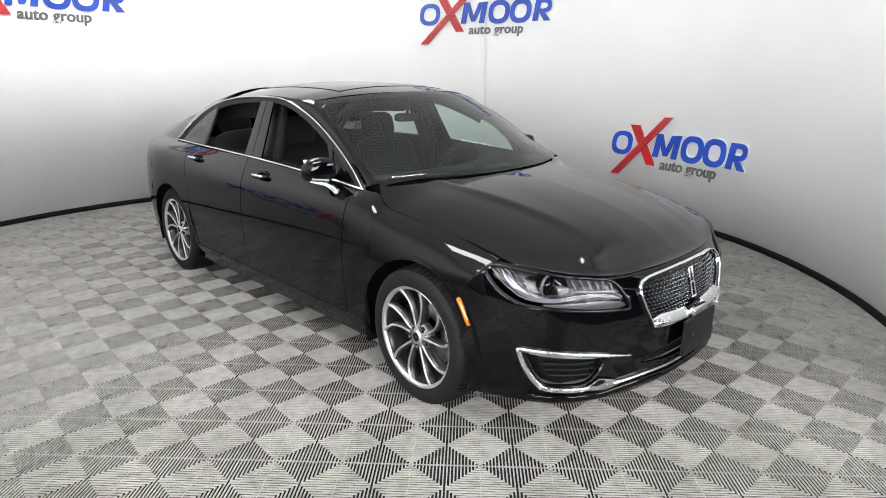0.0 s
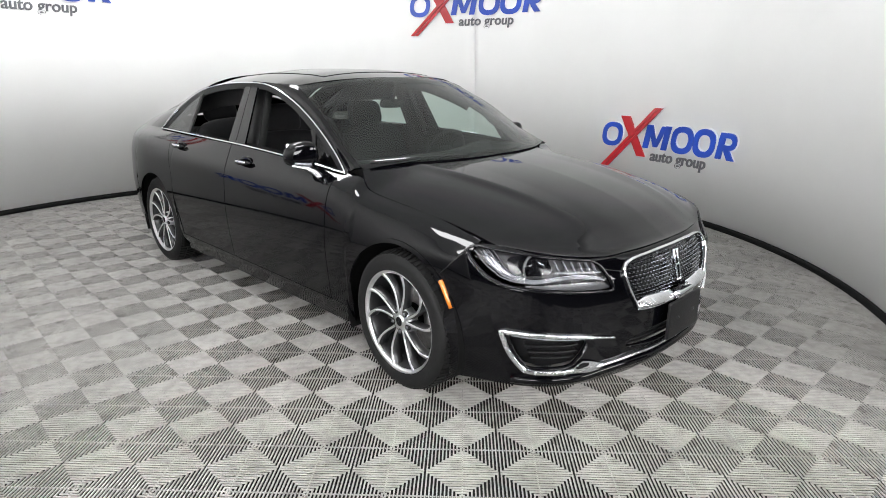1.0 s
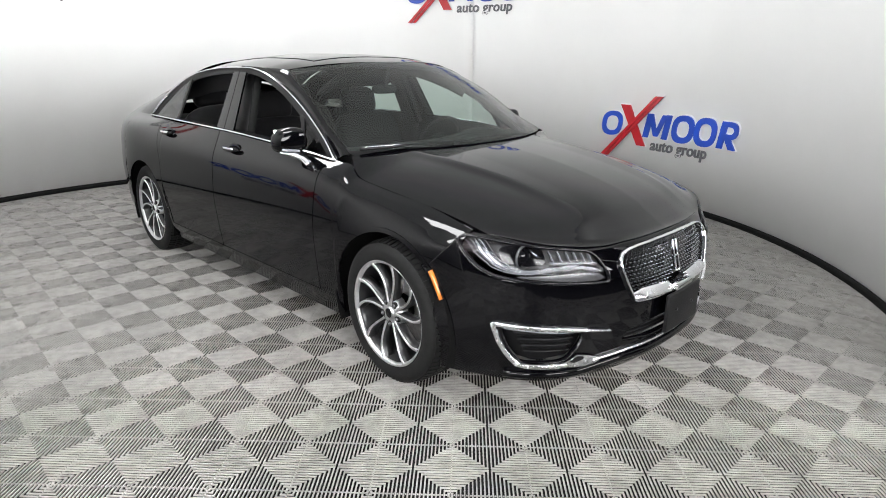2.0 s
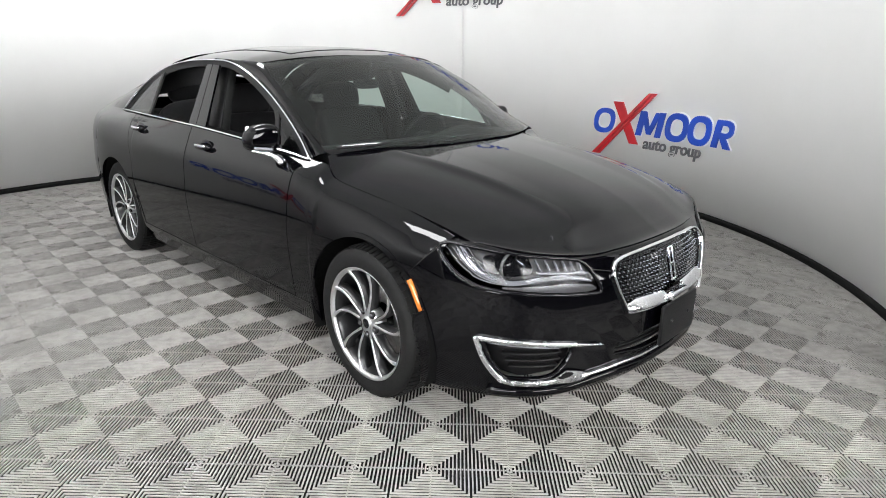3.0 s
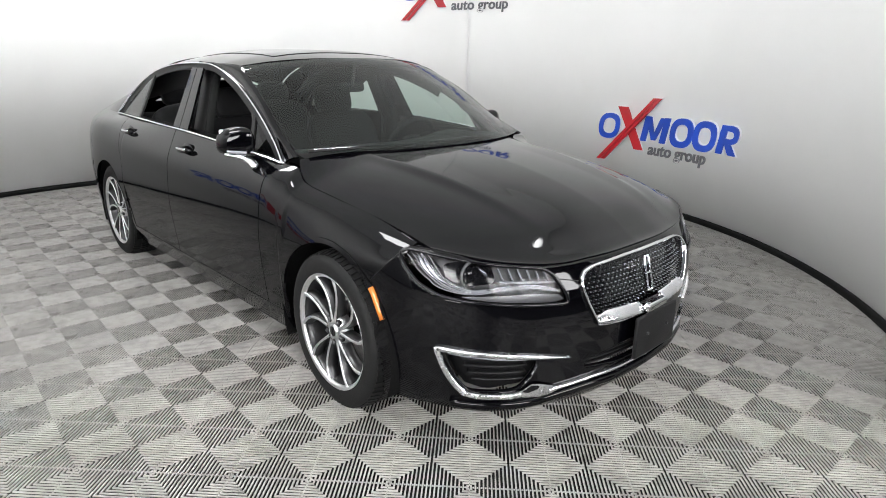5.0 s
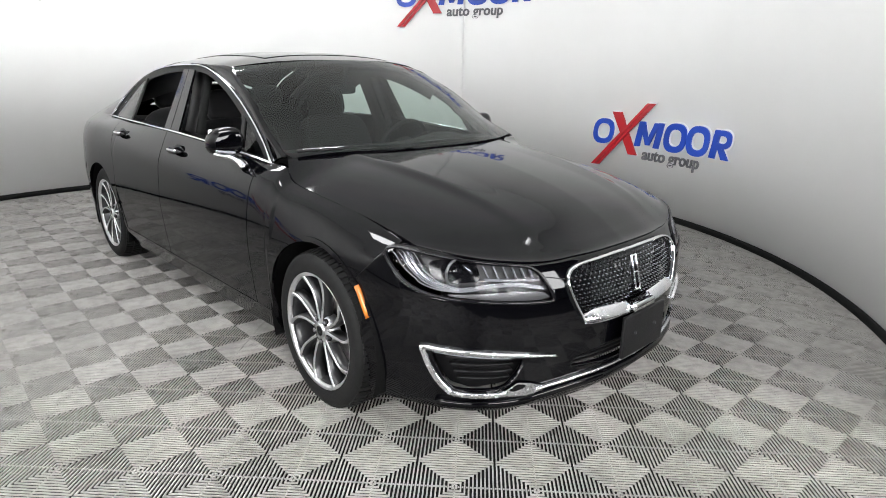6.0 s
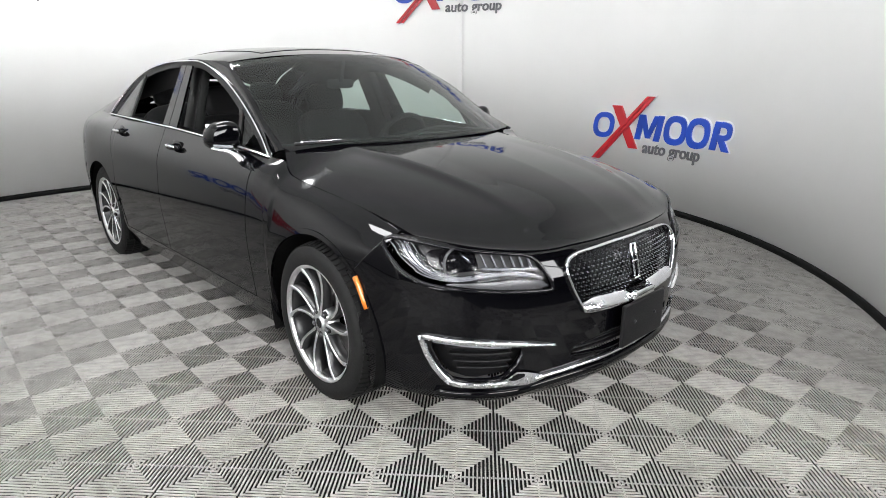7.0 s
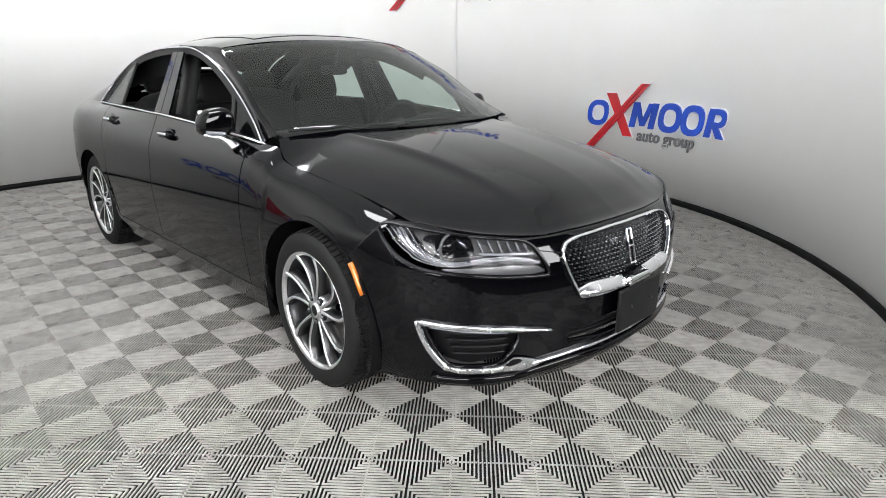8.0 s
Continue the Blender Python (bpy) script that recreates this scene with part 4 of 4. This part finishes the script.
# wipers and cowl
part("cowl", patch(lambda u, v: (1.24 - 0.22 * abs(2 * v - 1) ** 2.2 - 0.10 * u, 0.77 * (2 * v - 1), (0.985 - 0.060 * abs(2 * v - 1) ** 2.4) + 0.004 * u), 4, 30, 0.0, (0, 0, 1)), TRIM, car)
for pts in ([(1.040, -0.730, 1.022), (1.105, -0.50, 1.026), (1.150, -0.20, 1.022)], [(1.155, -0.14, 1.024), (1.14, 0.20, 1.022), (1.065, 0.55, 1.008)]):
    w = part("wiper", sweep(smooth_line(pts, 20), round_profile(0.020, 0.016, 8), up=(0, 0, 1)), TRIM, car, "black wiper with a bright upper edge")
    part("wiper_edge", sweep([(p[0] + 0.004, p[1], p[2] + 0.008) for p in smooth_line(pts, 20)][1:10], round_profile(0.010, 0.005, 6), up=(0, 0, 1)), CHROME, w)

# underbody and liners
part("underbody", box((3.9, 1.5, 0.12), (-0.1, 0, 0.24), 0.03), PLASTIC, car)
part("bulkhead", box((0.05, 1.45, 0.55), (1.03, 0, 0.60), 0.01), PLASTIC, car)
part("radiator_panel", box((0.05, 1.3, 0.42), (2.02, 0, 0.50), 0.01), PLASTIC, car)
for cx in (AXLE, -AXLE):
    for s in (-1, 1):
        def liner(u, v, cx=cx, s=s):
            a = math.pi * (-0.12 + 1.24 * u)
            return (cx + 0.40 * math.cos(a), s * (0.60 + 0.30 * v), HUB_Z + 0.40 * math.sin(a))
        part("wheel_liner", patch(liner, 30, 4, 0.0, (0, 0, -1)), CARPET, car)
        part("wheel_well", box((0.82, 0.02, 0.62), (cx, s * 0.60, 0.48), 0), CARPET, car)

# ---- wheels ----
def wheel_parts(parent):
    """A wheel with its outer face towards -y, centred on its hub."""
    t = TYRE_R
    prof = [(0.243, 0.118), (0.262, 0.124), (0.295, 0.126), (0.320, 0.114), (t - 0.010, 0.094), (t - 0.004, 0.06), (t - 0.004, -0.06), (t - 0.010, -0.094), (0.320, -0.114), (0.295, -0.126), (0.262, -0.124), (0.248, -0.118), (0.243, -0.112)]
    pts = [tuple(spline(prof, k / 44)) for k in range(45)]
    tyre = part("tyre", lathe(pts, 96), RUBBER, parent, "black rubber tyre")
    tread = bmesh.new()
    for k in range(72):
        a = 2 * math.pi * k / 72
        for y0, y1 in ((-0.108, -0.066), (-0.058, -0.006), (0.006, 0.058), (0.066, 0.108)):
            q = []
            for f, r in ((-0.028, -0.003), (0.028, -0.003), (0.028, 0.0035), (-0.028, 0.0035)):
                for y in (y0, y1):
                    rr = t + r - 0.001 - (0.010 if abs(y) > 0.1 else 0.0)
                    aa = a + f + y * 0.25
                    q.append(tread.verts.new((rr * math.cos(aa), y, rr * math.sin(aa))))
            for f in ((4, 5, 7, 6), (0, 2, 4, 6)[::-1], (1, 3, 5, 7), (2, 3, 5, 4), (0, 1, 7, 6)):
                tread.faces.new([q[i] for i in f])
    bmesh.ops.recalc_face_normals(tread, faces=tread.faces)
    tagged(part("tread", tread, RUBBER, tyre, smooth=False), kind="stuff")
    rim = part("rim", lathe([(0.246, -0.119), (0.250, -0.121), (0.249, -0.112), (0.240, -0.105), (0.232, -0.09), (0.226, -0.03), (0.222, 0.10), (0.235, 0.118), (0.246, 0.118)], 80), POCKET, parent, "alloy rim with ten swept spokes, bright machined faces")
    part("rim_lip", lathe([(0.2445, -0.118), (0.2500, -0.1225), (0.2485, -0.1235), (0.2400, -0.1165), (0.2330, -0.110), (0.2335, -0.106), (0.2445, -0.112)], 80), ALLOY, rim)
    part("hub_face", lathe([(0.0001, -0.100), (0.046, -0.100), (0.062, -0.096), (0.070, -0.084), (0.074, -0.05)], 40), ALLOY, rim)
    part("hub_cap", lathe([(0.0001, -0.108), (0.020, -0.108), (0.026, -0.105), (0.0295, -0.098)], 32), GLOSS, rim, "dark hub cap with a bright ring")
    part("hub_ring", lathe([(0.0225, -0.1085), (0.0275, -0.108), (0.031, -0.100), (0.029, -0.098)], 32), ALLOY, rim)
    for k in range(5):
        a = 2 * math.pi * (k + 0.5) / 5 + 0.3
        at = (0.0535 * math.cos(a), 0, 0.0535 * math.sin(a))
        part("lug_well", lathe([(0.0001, -0.1012), (0.0135, -0.1012), (0.0155, -0.099), (0.016, -0.09)], 20, "y", at), TRIM, rim)
        part("lug_nut", lathe([(0.0001, -0.108), (0.0065, -0.108), (0.0085, -0.105), (0.0095, -0.100)], 6, "y", at), LAMP_GREY, rim)
    for k in range(10):
        pair, odd = divmod(k, 2)
        base = 2 * math.pi * pair / 5 + 0.3
        if odd:
            ang = [base + 0.20, base + 0.20, base + 0.235, base + 0.33, base + 0.49]
        else:
            ang = [base - 0.20, base - 0.235, base - 0.25, base - 0.22, base - 0.13]
        rad = [0.050, 0.085, 0.135, 0.190, 0.238]
        wid = [0.014, 0.0115, 0.0105, 0.0120, 0.0180]
        dep = [-0.102, -0.103, -0.105, -0.110, -0.116]
        body, face = bmesh.new(), bmesh.new()
        rows_b, rows_f = [], []
        for j in range(17):
            f = j / 16
            r, a = spline(np.array(rad)[:, None], f)[0], spline(np.array(ang)[:, None], f)[0]
            w, y = spline(np.array(wid)[:, None], f)[0], spline(np.array(dep)[:, None], f)[0]
            c, s = math.cos(a), math.sin(a)
            ctr = Vector((r * c, y, r * s))
            a2 = spline(np.array(ang)[:, None], min(1, f + 0.03))[0]
            r2 = spline(np.array(rad)[:, None], min(1, f + 0.03))[0]
            tan = (Vector((r2 * math.cos(a2), 0, r2 * math.sin(a2))) - Vector((r * c, 0, r * s)))
            tan = tan.normalized() if tan.length > 1e-6 else Vector((c, 0, s))
            sd = Vector((-tan.z, 0, tan.x))
            rows_f.append([face.verts.new(ctr + sd * w * q + Vector((0, d, 0))) for q, d in ((-0.5, 0.002), (-0.42, -0.0015), (0.42, -0.0015), (0.5, 0.002))])
            rows_b.append([body.verts.new(ctr + sd * w * q + Vector((0, d, 0))) for q, d in ((-0.5, 0.002), (-0.95, 0.030), (-0.8, 0.050), (0.8, 0.050), (0.95, 0.030), (0.5, 0.002))])
        for bm, rows, closed in ((face, rows_f, False), (body, rows_b, True)):
            for p, q in zip(rows, rows[1:]):
                n = len(p)
                for i in range(n if closed else n - 1):
                    bm.faces.new((p[i], p[(i + 1) % n], q[(i + 1) % n], q[i]))
            bmesh.ops.recalc_face_normals(bm, faces=bm.faces)
        sp = part("spoke", body, POCKET, rim)
        part("spoke_face", face, ALLOY, rim, "bright machined spoke face")
    part("brake_disc", lathe([(0.07, -0.012), (0.165, -0.012), (0.166, -0.010), (0.166, 0.016), (0.07, 0.016)], 48), STEEL, parent)
    part("brake_caliper", box((0.09, 0.07, 0.16), (-0.135, -0.01, 0.02), 0.02), PLASTIC, parent)


def place_wheel(x, s, steer):
    w = empty("wheel", "", "")
    w.parent = car
    wheel_parts(w)
    m = pose(x + 0.006, s * 0.786, HUB_Z, 0, 0, steer)
    if s > 0:
        m = m @ pose(0, 0, 0, 0, 0, 180)
    w.matrix_local = m
    return w


STEER = -2.0
wheel = place_wheel(AXLE, -1, STEER)
for x, s, steer in ((-AXLE, -1, 0), (AXLE, 1, STEER), (-AXLE, 1, 0)):
    m = pose(x + 0.006, s * 0.786, HUB_Z, 0, 0, steer)
    if s > 0:
        m = m @ pose(0, 0, 0, 0, 0, 180)
    w = copy_thing(wheel, m)
    w.parent = car

# ---- cabin ----
part("cabin_floor", box((2.7, 1.5, 0.06), (-0.35, 0, 0.34), 0.02), CARPET, car)


def cushion(size, power=3.2, bulge=0.0, n=20):
    bm = bmesh.new()
    bmesh.ops.create_uvsphere(bm, u_segments=n + 8, v_segments=n, radius=1.0)
    e = 2 / power
    for v in bm.verts:
        c = v.co.normalized()
        q = Vector([math.copysign(abs(t) ** e, t) for t in c])
        v.co = Vector((q.x * size[0] / 2, q.y * size[1] / 2, q.z * size[2] / 2))
        if bulge:
            v.co.x += bulge * (abs(q.y) ** 3)
    return bm


def seat(y, name="front_seat"):
    s = part(name, cushion((0.54, 0.54, 0.20), 4), LEATHER, car, "black leather front seat with headrest")
    s.matrix_local = pose(0.02, y, 0.56, 0, -6, 0)
    back = cushion((0.17, 0.54, 0.56), 4, 0.045)
    bk = part("seat_back", back, LEATHER, s)
    bk.matrix_local = pose(-0.30, 0, 0.27, 0, -18, 0)
    head = part("headrest", cushion((0.11, 0.29, 0.21), 3.4, 0.015), LEATHER, s)
    head.matrix_local = pose(-0.40, 0, 0.622, 0, -8, 0)
    for dy in (-0.06, 0.06):
        p = part("headrest_post", sweep([(-0.37, dy, 0.44), (-0.395, dy, 0.60)], round_profile(0.012, 0.012, 8, 2)), CHROME, s)
    return s


seat(-0.37)
seat(0.37)
bench = part("rear_seat", cushion((0.55, 1.30, 0.22), 5), LEATHER, car, "black leather rear seat bench")
bench.matrix_local = pose(-0.78, 0, 0.55, 0, -6, 0)
rb = part("seat_back", cushion((0.18, 1.30, 0.62), 5), LEATHER, bench)
rb.matrix_local = pose(-0.36, 0, 0.30, 0, -22, 0)
for y in (-0.38, 0.38):
    h = part("headrest", cushion((0.11, 0.27, 0.17), 3.4), LEATHER, bench)
    h.matrix_local = pose(-0.50, y, 0.66, 0, -15, 0)
part("parcel_shelf", box((0.55, 1.25, 0.04), (-1.52, 0, 0.985), 0.012), CARPET, car)


def dash(u, v):
    y = 0.70 * (2 * v - 1)
    x = 1.06 - 0.50 * u - 0.05 * (2 * v - 1) ** 2
    hump = 0.035 * math.exp(-((y - 0.37) / 0.16) ** 2)
    z = 0.965 + 0.03 * math.sin(math.pi * min(1, u * 1.3)) - (0.30 * max(0, u - 0.6) ** 1.2 if u > 0.6 else 0) + hump * math.sin(math.pi * u)
    return (x, y, z)


dashboard = part("dashboard", patch(dash, 24, 40, 0.05, (0, 0, 1)), PLASTIC, car, "black dashboard with a hood over the dials")
part("dash_front", box((0.10, 1.36, 0.40), (0.55, 0, 0.72), 0.03), PLASTIC, dashboard)
part("screen", box((0.012, 0.20, 0.13), (0.50, 0.02, 0.84), 0.004), GLOSS, dashboard)
part("console", box((0.85, 0.24, 0.22), (0.12, 0, 0.52), 0.04), PLASTIC, car)
ringm = pose(0.44, 0.37, 0.908, 0, -65, 0)
wheel_bm = sweep([(0.18 * math.cos(a), 0.18 * math.sin(a), 0) for a in np.linspace(0, 2 * math.pi, 41)[:-1]], round_profile(0.03, 0.028, 10, 2), closed=True)
sw = part("steering_wheel", wheel_bm, LEATHER, car, "black leather steering wheel")
sw.matrix_local = ringm
hubp = part("airbag_pad", cushion((0.13, 0.16, 0.05), 3), PLASTIC, sw)
for a in (0, math.pi, -math.pi / 2):
    part("wheel_spoke", sweep([(0.05 * math.sin(a), 0.05 * math.cos(a), 0), (0.175 * math.sin(a), 0.175 * math.cos(a), 0)], round_profile(0.035, 0.015, 8, 3)), PLASTIC, sw)
mir = part("inner_mirror", cushion((0.03, 0.17, 0.055), 4), PLASTIC, car, "black inner mirror behind the windshield")
mir.matrix_local = pose(0.38, -0.032, 1.262, 0, 0, -8)
part("mirror_stalk", sweep([(0.035, 0.01, 0.125), (0.012, 0.0, 0.012)], round_profile(0.03, 0.02, 8, 2)), PLASTIC, mir)
for s in (-1, 1):
    def lining(u, v, s=s):
        x = -1.25 + 2.1 * u
        yb, zb = belt_at(x)
        return (x, s * (yb - 0.06 - 0.03 * math.sin(3 * v)), 0.36 + (zb - 0.36) * v)
    part("door_lining", patch(lining, 24, 10, 0.0, (0, -s, 0)), PLASTIC, car)
    part("belt_post", sweep([(-0.19, s * 0.68, 0.4), (-0.20, s * 0.705, 1.0), (-0.245, s * 0.585, 1.35)], round_profile(0.16, 0.05, 8, 4), up=(0, 1, 0)), PLASTIC, car)
    part("post_cover", sweep([(-0.105, s * 0.705, 0.98), (-0.165, s * 0.59, 1.33)], round_profile(0.03, 0.05, 8, 4), up=(0, 1, 0)), HEADLINER, car)

    def rail(u, v, s=s):
        a = spline(ARCH[1:8], u)
        drop = curve_y(a[0], [-1.4, -1.0, -0.35, -0.15, 0.4], [0.05, 0.13, 0.155, 0.075, 0.05])
        return (a[0] - 0.01, s * (a[1] - 0.050 - 0.05 * math.sin(1.6 * v)), a[2] + 0.01 - drop * v)
    part("rail_lining", patch(rail, 40, 5, 0.0, (0, -s, 0)), PLASTIC, car)
    visor = part("sun_visor", box((0.17, 0.36, 0.014), (0, 0, 0), 0.006), HEADLINER, car, "dark grey sun visor folded up")
    visor.matrix_local = pose(0.22, s * 0.34, 1.395, 0, 10, 0)

# ---- wall signs ----


def wall_sign(mid, z0, k=1.0):
    """A raised sign on the round wall: blue rings and slanted bars, red crossing bars, small grey words. mid: the angle on the wall of its middle; z0: the height of its lower letters' foot."""
    sign = empty("wall_sign", "raised blue and red sign with grey words on white wall", "sign", "booth signs", at=tuple(on_wall(mid, z0)))

    def place(a, b, d):
        # a to the right as seen from inside, b up
        p = on_wall(mid - a * k / RAD, z0 + b * k, 0.004 + 0.024 - d)
        return p - on_wall(mid, z0)

    def shape(name, outline, material, lift=0.0):
        part(name, prism(outline, lambda a, b, d: place(a, b, d * 0.024 - lift), 1.0), material, sign, smooth=False)
        g = 0.012
        cx = sum(a for a, b in outline) / len(outline)
        cy = sum(b for a, b in outline) / len(outline)
        big = [(cx + (a - cx) * (1 + g / max(0.02, abs(a - cx) + 0.05)), cy + (b - cy) * (1 + g / max(0.02, abs(b - cy) + 0.05))) for a, b in outline]
        part("backing", prism(big, lambda a, b, d: place(a, b, 0.014 + d * 0.012), 1.0), WHITE, sign, smooth=False)

    def ring(name, ca, cb, ra, rb, th, slant, lift=0.0):
        bm = bmesh.new()
        wm = bmesh.new()
        n = 40
        for target, grow, d0, d1 in ((bm, 0.0, -lift, 0.024 - lift), (wm, 0.010, 0.014, 0.026)):
            cols = []
            for i in range(n):
                t = 2 * math.pi * i / n
                c = math.copysign(abs(math.cos(t)) ** 0.8, math.cos(t))
                s = math.copysign(abs(math.sin(t)) ** 0.8, math.sin(t))
                o = (ca + (ra + grow) * c + slant * (rb + grow) * s, cb + (rb + grow) * s)
                q = (ca + (ra - th - grow) * c + slant * (rb - th - grow) * s, cb + (rb - th - grow) * s)
                cols.append([target.verts.new(place(*o, d0)), target.verts.new(place(*o, d1)), target.verts.new(place(*q, d1)), target.verts.new(place(*q, d0))])
            for i in range(n):
                p, q = cols[i], cols[(i + 1) % n]
                for j in range(4):
                    target.faces.new((p[j], p[(j + 1) % 4], q[(j + 1) % 4], q[j]))
            bmesh.ops.recalc_face_normals(target, faces=target.faces)
        part(name, bm, BLUE, sign, smooth=False)
        part("backing", wm, WHITE, sign, smooth=False)

    def slant_bar(a, b0, b1, w, s=0.2, s2=None):
        return [(a + s * b0, b0), (a + w + s * b0, b0), (a + w + (s if s2 is None else s2) * b1, b1), (a + (s if s2 is None else s2) * b1, b1)]

    H = 0.245
    ring("blue_ring", -0.78, 0.114, 0.130, 0.130, 0.05, 0.1)
    shape("blue_bar", slant_bar(-0.375, 0, H, 0.068), BLUE)
    shape("blue_bar", slant_bar(-0.135, 0, H, 0.068), BLUE)
    shape("blue_bar", [(-0.315, H * 0.99), (-0.255, H * 0.99), (-0.185, 0.02), (-0.235, 0.02)], BLUE, 0.001)
    shape("blue_bar", [(-0.075, H * 0.98), (-0.135, H * 0.98), (-0.235, 0.02), (-0.185, 0.02)], BLUE, 0.002)
    ring("blue_ring", 0.130, H / 2, 0.137, 0.136, 0.057, 0.1)
    ring("blue_ring", 0.412, H / 2, 0.137, 0.136, 0.057, 0.1)
    shape("blue_bar", slant_bar(0.565, 0, H, 0.068), BLUE)
    ring("blue_ring", 0.705, H * 0.68, 0.108, 0.080, 0.047, 0.1, 0.001)
    shape("blue_bar", [(0.66, 0.09), (0.73, 0.09), (0.80, 0), (0.72, 0)], BLUE, 0.002)
    # red crossing bars, the long one parted by a light groove
    shape("red_bar", [(-0.682, 0.318), (-0.569, 0.318), (-0.332, -0.095), (-0.438, -0.095)], RED, 0.003)
    shape("red_bar", [(-0.905, -0.24), (-0.858, -0.24), (-0.203, 0.42), (-0.250, 0.42)], RED, 0.006)
    shape("red_bar", [(-0.848, -0.24), (-0.806, -0.24), (-0.152, 0.42), (-0.193, 0.42)], RED, 0.006)
    # small words
    cu = bpy.data.curves.new("words", "FONT")
    cu.body = "auto group"
    cu.size, cu.extrude, cu.offset = 0.158 * k, 0.006, 0.003
    cu.space_character = 1.02
    tmp = bpy.data.objects.new("words", cu)
    scene.collection.objects.link(tmp)
    bpy.context.view_layer.update()
    me = bpy.data.meshes.new_from_object(tmp.evaluated_get(bpy.context.evaluated_depsgraph_get()))
    bpy.data.objects.remove(tmp)
    for v in me.vertices:
        x, y, d = v.co
        v.co = place(-0.275 + (x + 0.1 * y) / k, -0.125 + y / k, 0.018 - d)
    me.materials.clear()
    me.materials.append(GREYT)
    w = new("lettering", me)
    w.parent = sign
    w["label"] = "small dark grey words"
    return sign


wall_sign(radians(72.0), 0.67)
wall_sign(radians(110.3), 2.125)
wall_sign(radians(187.3), 2.19)
wall_sign(radians(225.5), 0.67)

# ---- floor tiles, last ----
TILE_W, RIBS, RIB_W, RIB_H = 0.40, 20, 0.0050, 0.0052
DIAG = TILE_W / math.sqrt(2)


def tile_mesh():
    """A square tile: in each quarter ribs run across the line from the tile's middle to its corner; that line is a bridged joint."""
    bm = bmesh.new()
    step = DIAG / RIBS
    cut, e = 0.0016, 0.0006

    def block(pts, top, low, sides=(0, 1, 2, 3), lip=0.0):
        """A bar with the plan pts between two heights; lip: how far its flanks stand out under the rounded top edge."""
        mid = sum(pts, Vector()) / 4
        t = [bm.verts.new(p + Vector((0, 0, top))) for p in pts]
        m = [bm.verts.new(p + (p - mid).normalized() * lip + Vector((0, 0, top - 0.0012 if lip else low))) for p in pts]
        bm.faces.new(t)
        k = [bm.verts.new(v.co + Vector((0, 0, low - v.co.z))) for v in m] if lip else None
        for i in sides:
            j = (i + 1) % 4
            bm.faces.new((t[i], m[i], m[j], t[j]))
            if k:
                bm.faces.new((m[i], k[i], k[j], m[j]))

    for q in range(4):
        a = math.pi / 4 + q * math.pi / 2
        out, across = Vector((math.cos(a), math.sin(a), 0)), Vector((-math.sin(a), math.cos(a), 0))
        for k in range(RIBS):
            d = (k + 0.5) * step
            h0 = max(min(d - RIB_W / 2, DIAG - d + RIB_W / 2), 0.004)
            h1 = max(min(d + RIB_W / 2, DIAG - d - RIB_W / 2), 0.004)
            for s in (-1, 1):
                pts = [out * (d - RIB_W / 2) + across * (s * cut), out * (d - RIB_W / 2) + across * (s * h0), out * (d + RIB_W / 2) + across * (s * h1), out * (d + RIB_W / 2) + across * (s * cut)]
                block(pts, 0.0, -RIB_H, (0, 2, 3), e)
            # bridge over the joint, in the slot behind each rib
            w = out * (d + step / 2)
            if k < RIBS - 1:
                block([w - out * 0.0030 - across * 0.0022, w - out * 0.0030 + across * 0.0022, w + out * 0.0030 + across * 0.0022, w + out * 0.0030 - across * 0.0022], -0.0016, -0.005, (0, 1, 2, 3))
    bmesh.ops.recalc_face_normals(bm, faces=bm.faces)
    for f in bm.faces:
        if abs(f.normal.z) > 0.9 and f.normal.z < 0:
            f.normal_flip()
    me = bpy.data.meshes.new("tile")
    bm.to_mesh(me)
    bm.free()
    me.materials.append(TILE)
    return me


floor = empty("floor", "light grey ribbed plastic floor tiles with open slots", "floor", kind="structure")
TILE_ME = tile_mesh()
TURN = -2.9
ORIGIN = Vector((0.32714, -1.01920, 0))
ax = Vector((math.cos(radians(TURN)), math.sin(radians(TURN)), 0))
ay = Vector((-ax.y, ax.x, 0))
for i in range(-14, 12):
    for j in range(-12, 14):
        c = ORIGIN + ax * TILE_W * i + ay * TILE_W * j
        d = c - Vector((CX, CY, 0))
        r = d.length
        ang = math.degrees(math.atan2(d.y, d.x))
        if r < RAD + 0.28 or (-68 < ang < 14 and r < RAD + 0.75):
            t = new("tile", TILE_ME)
            t.parent = floor
            t.matrix_local = Matrix.Translation(c) @ Matrix.Rotation(radians(TURN), 4, "Z")
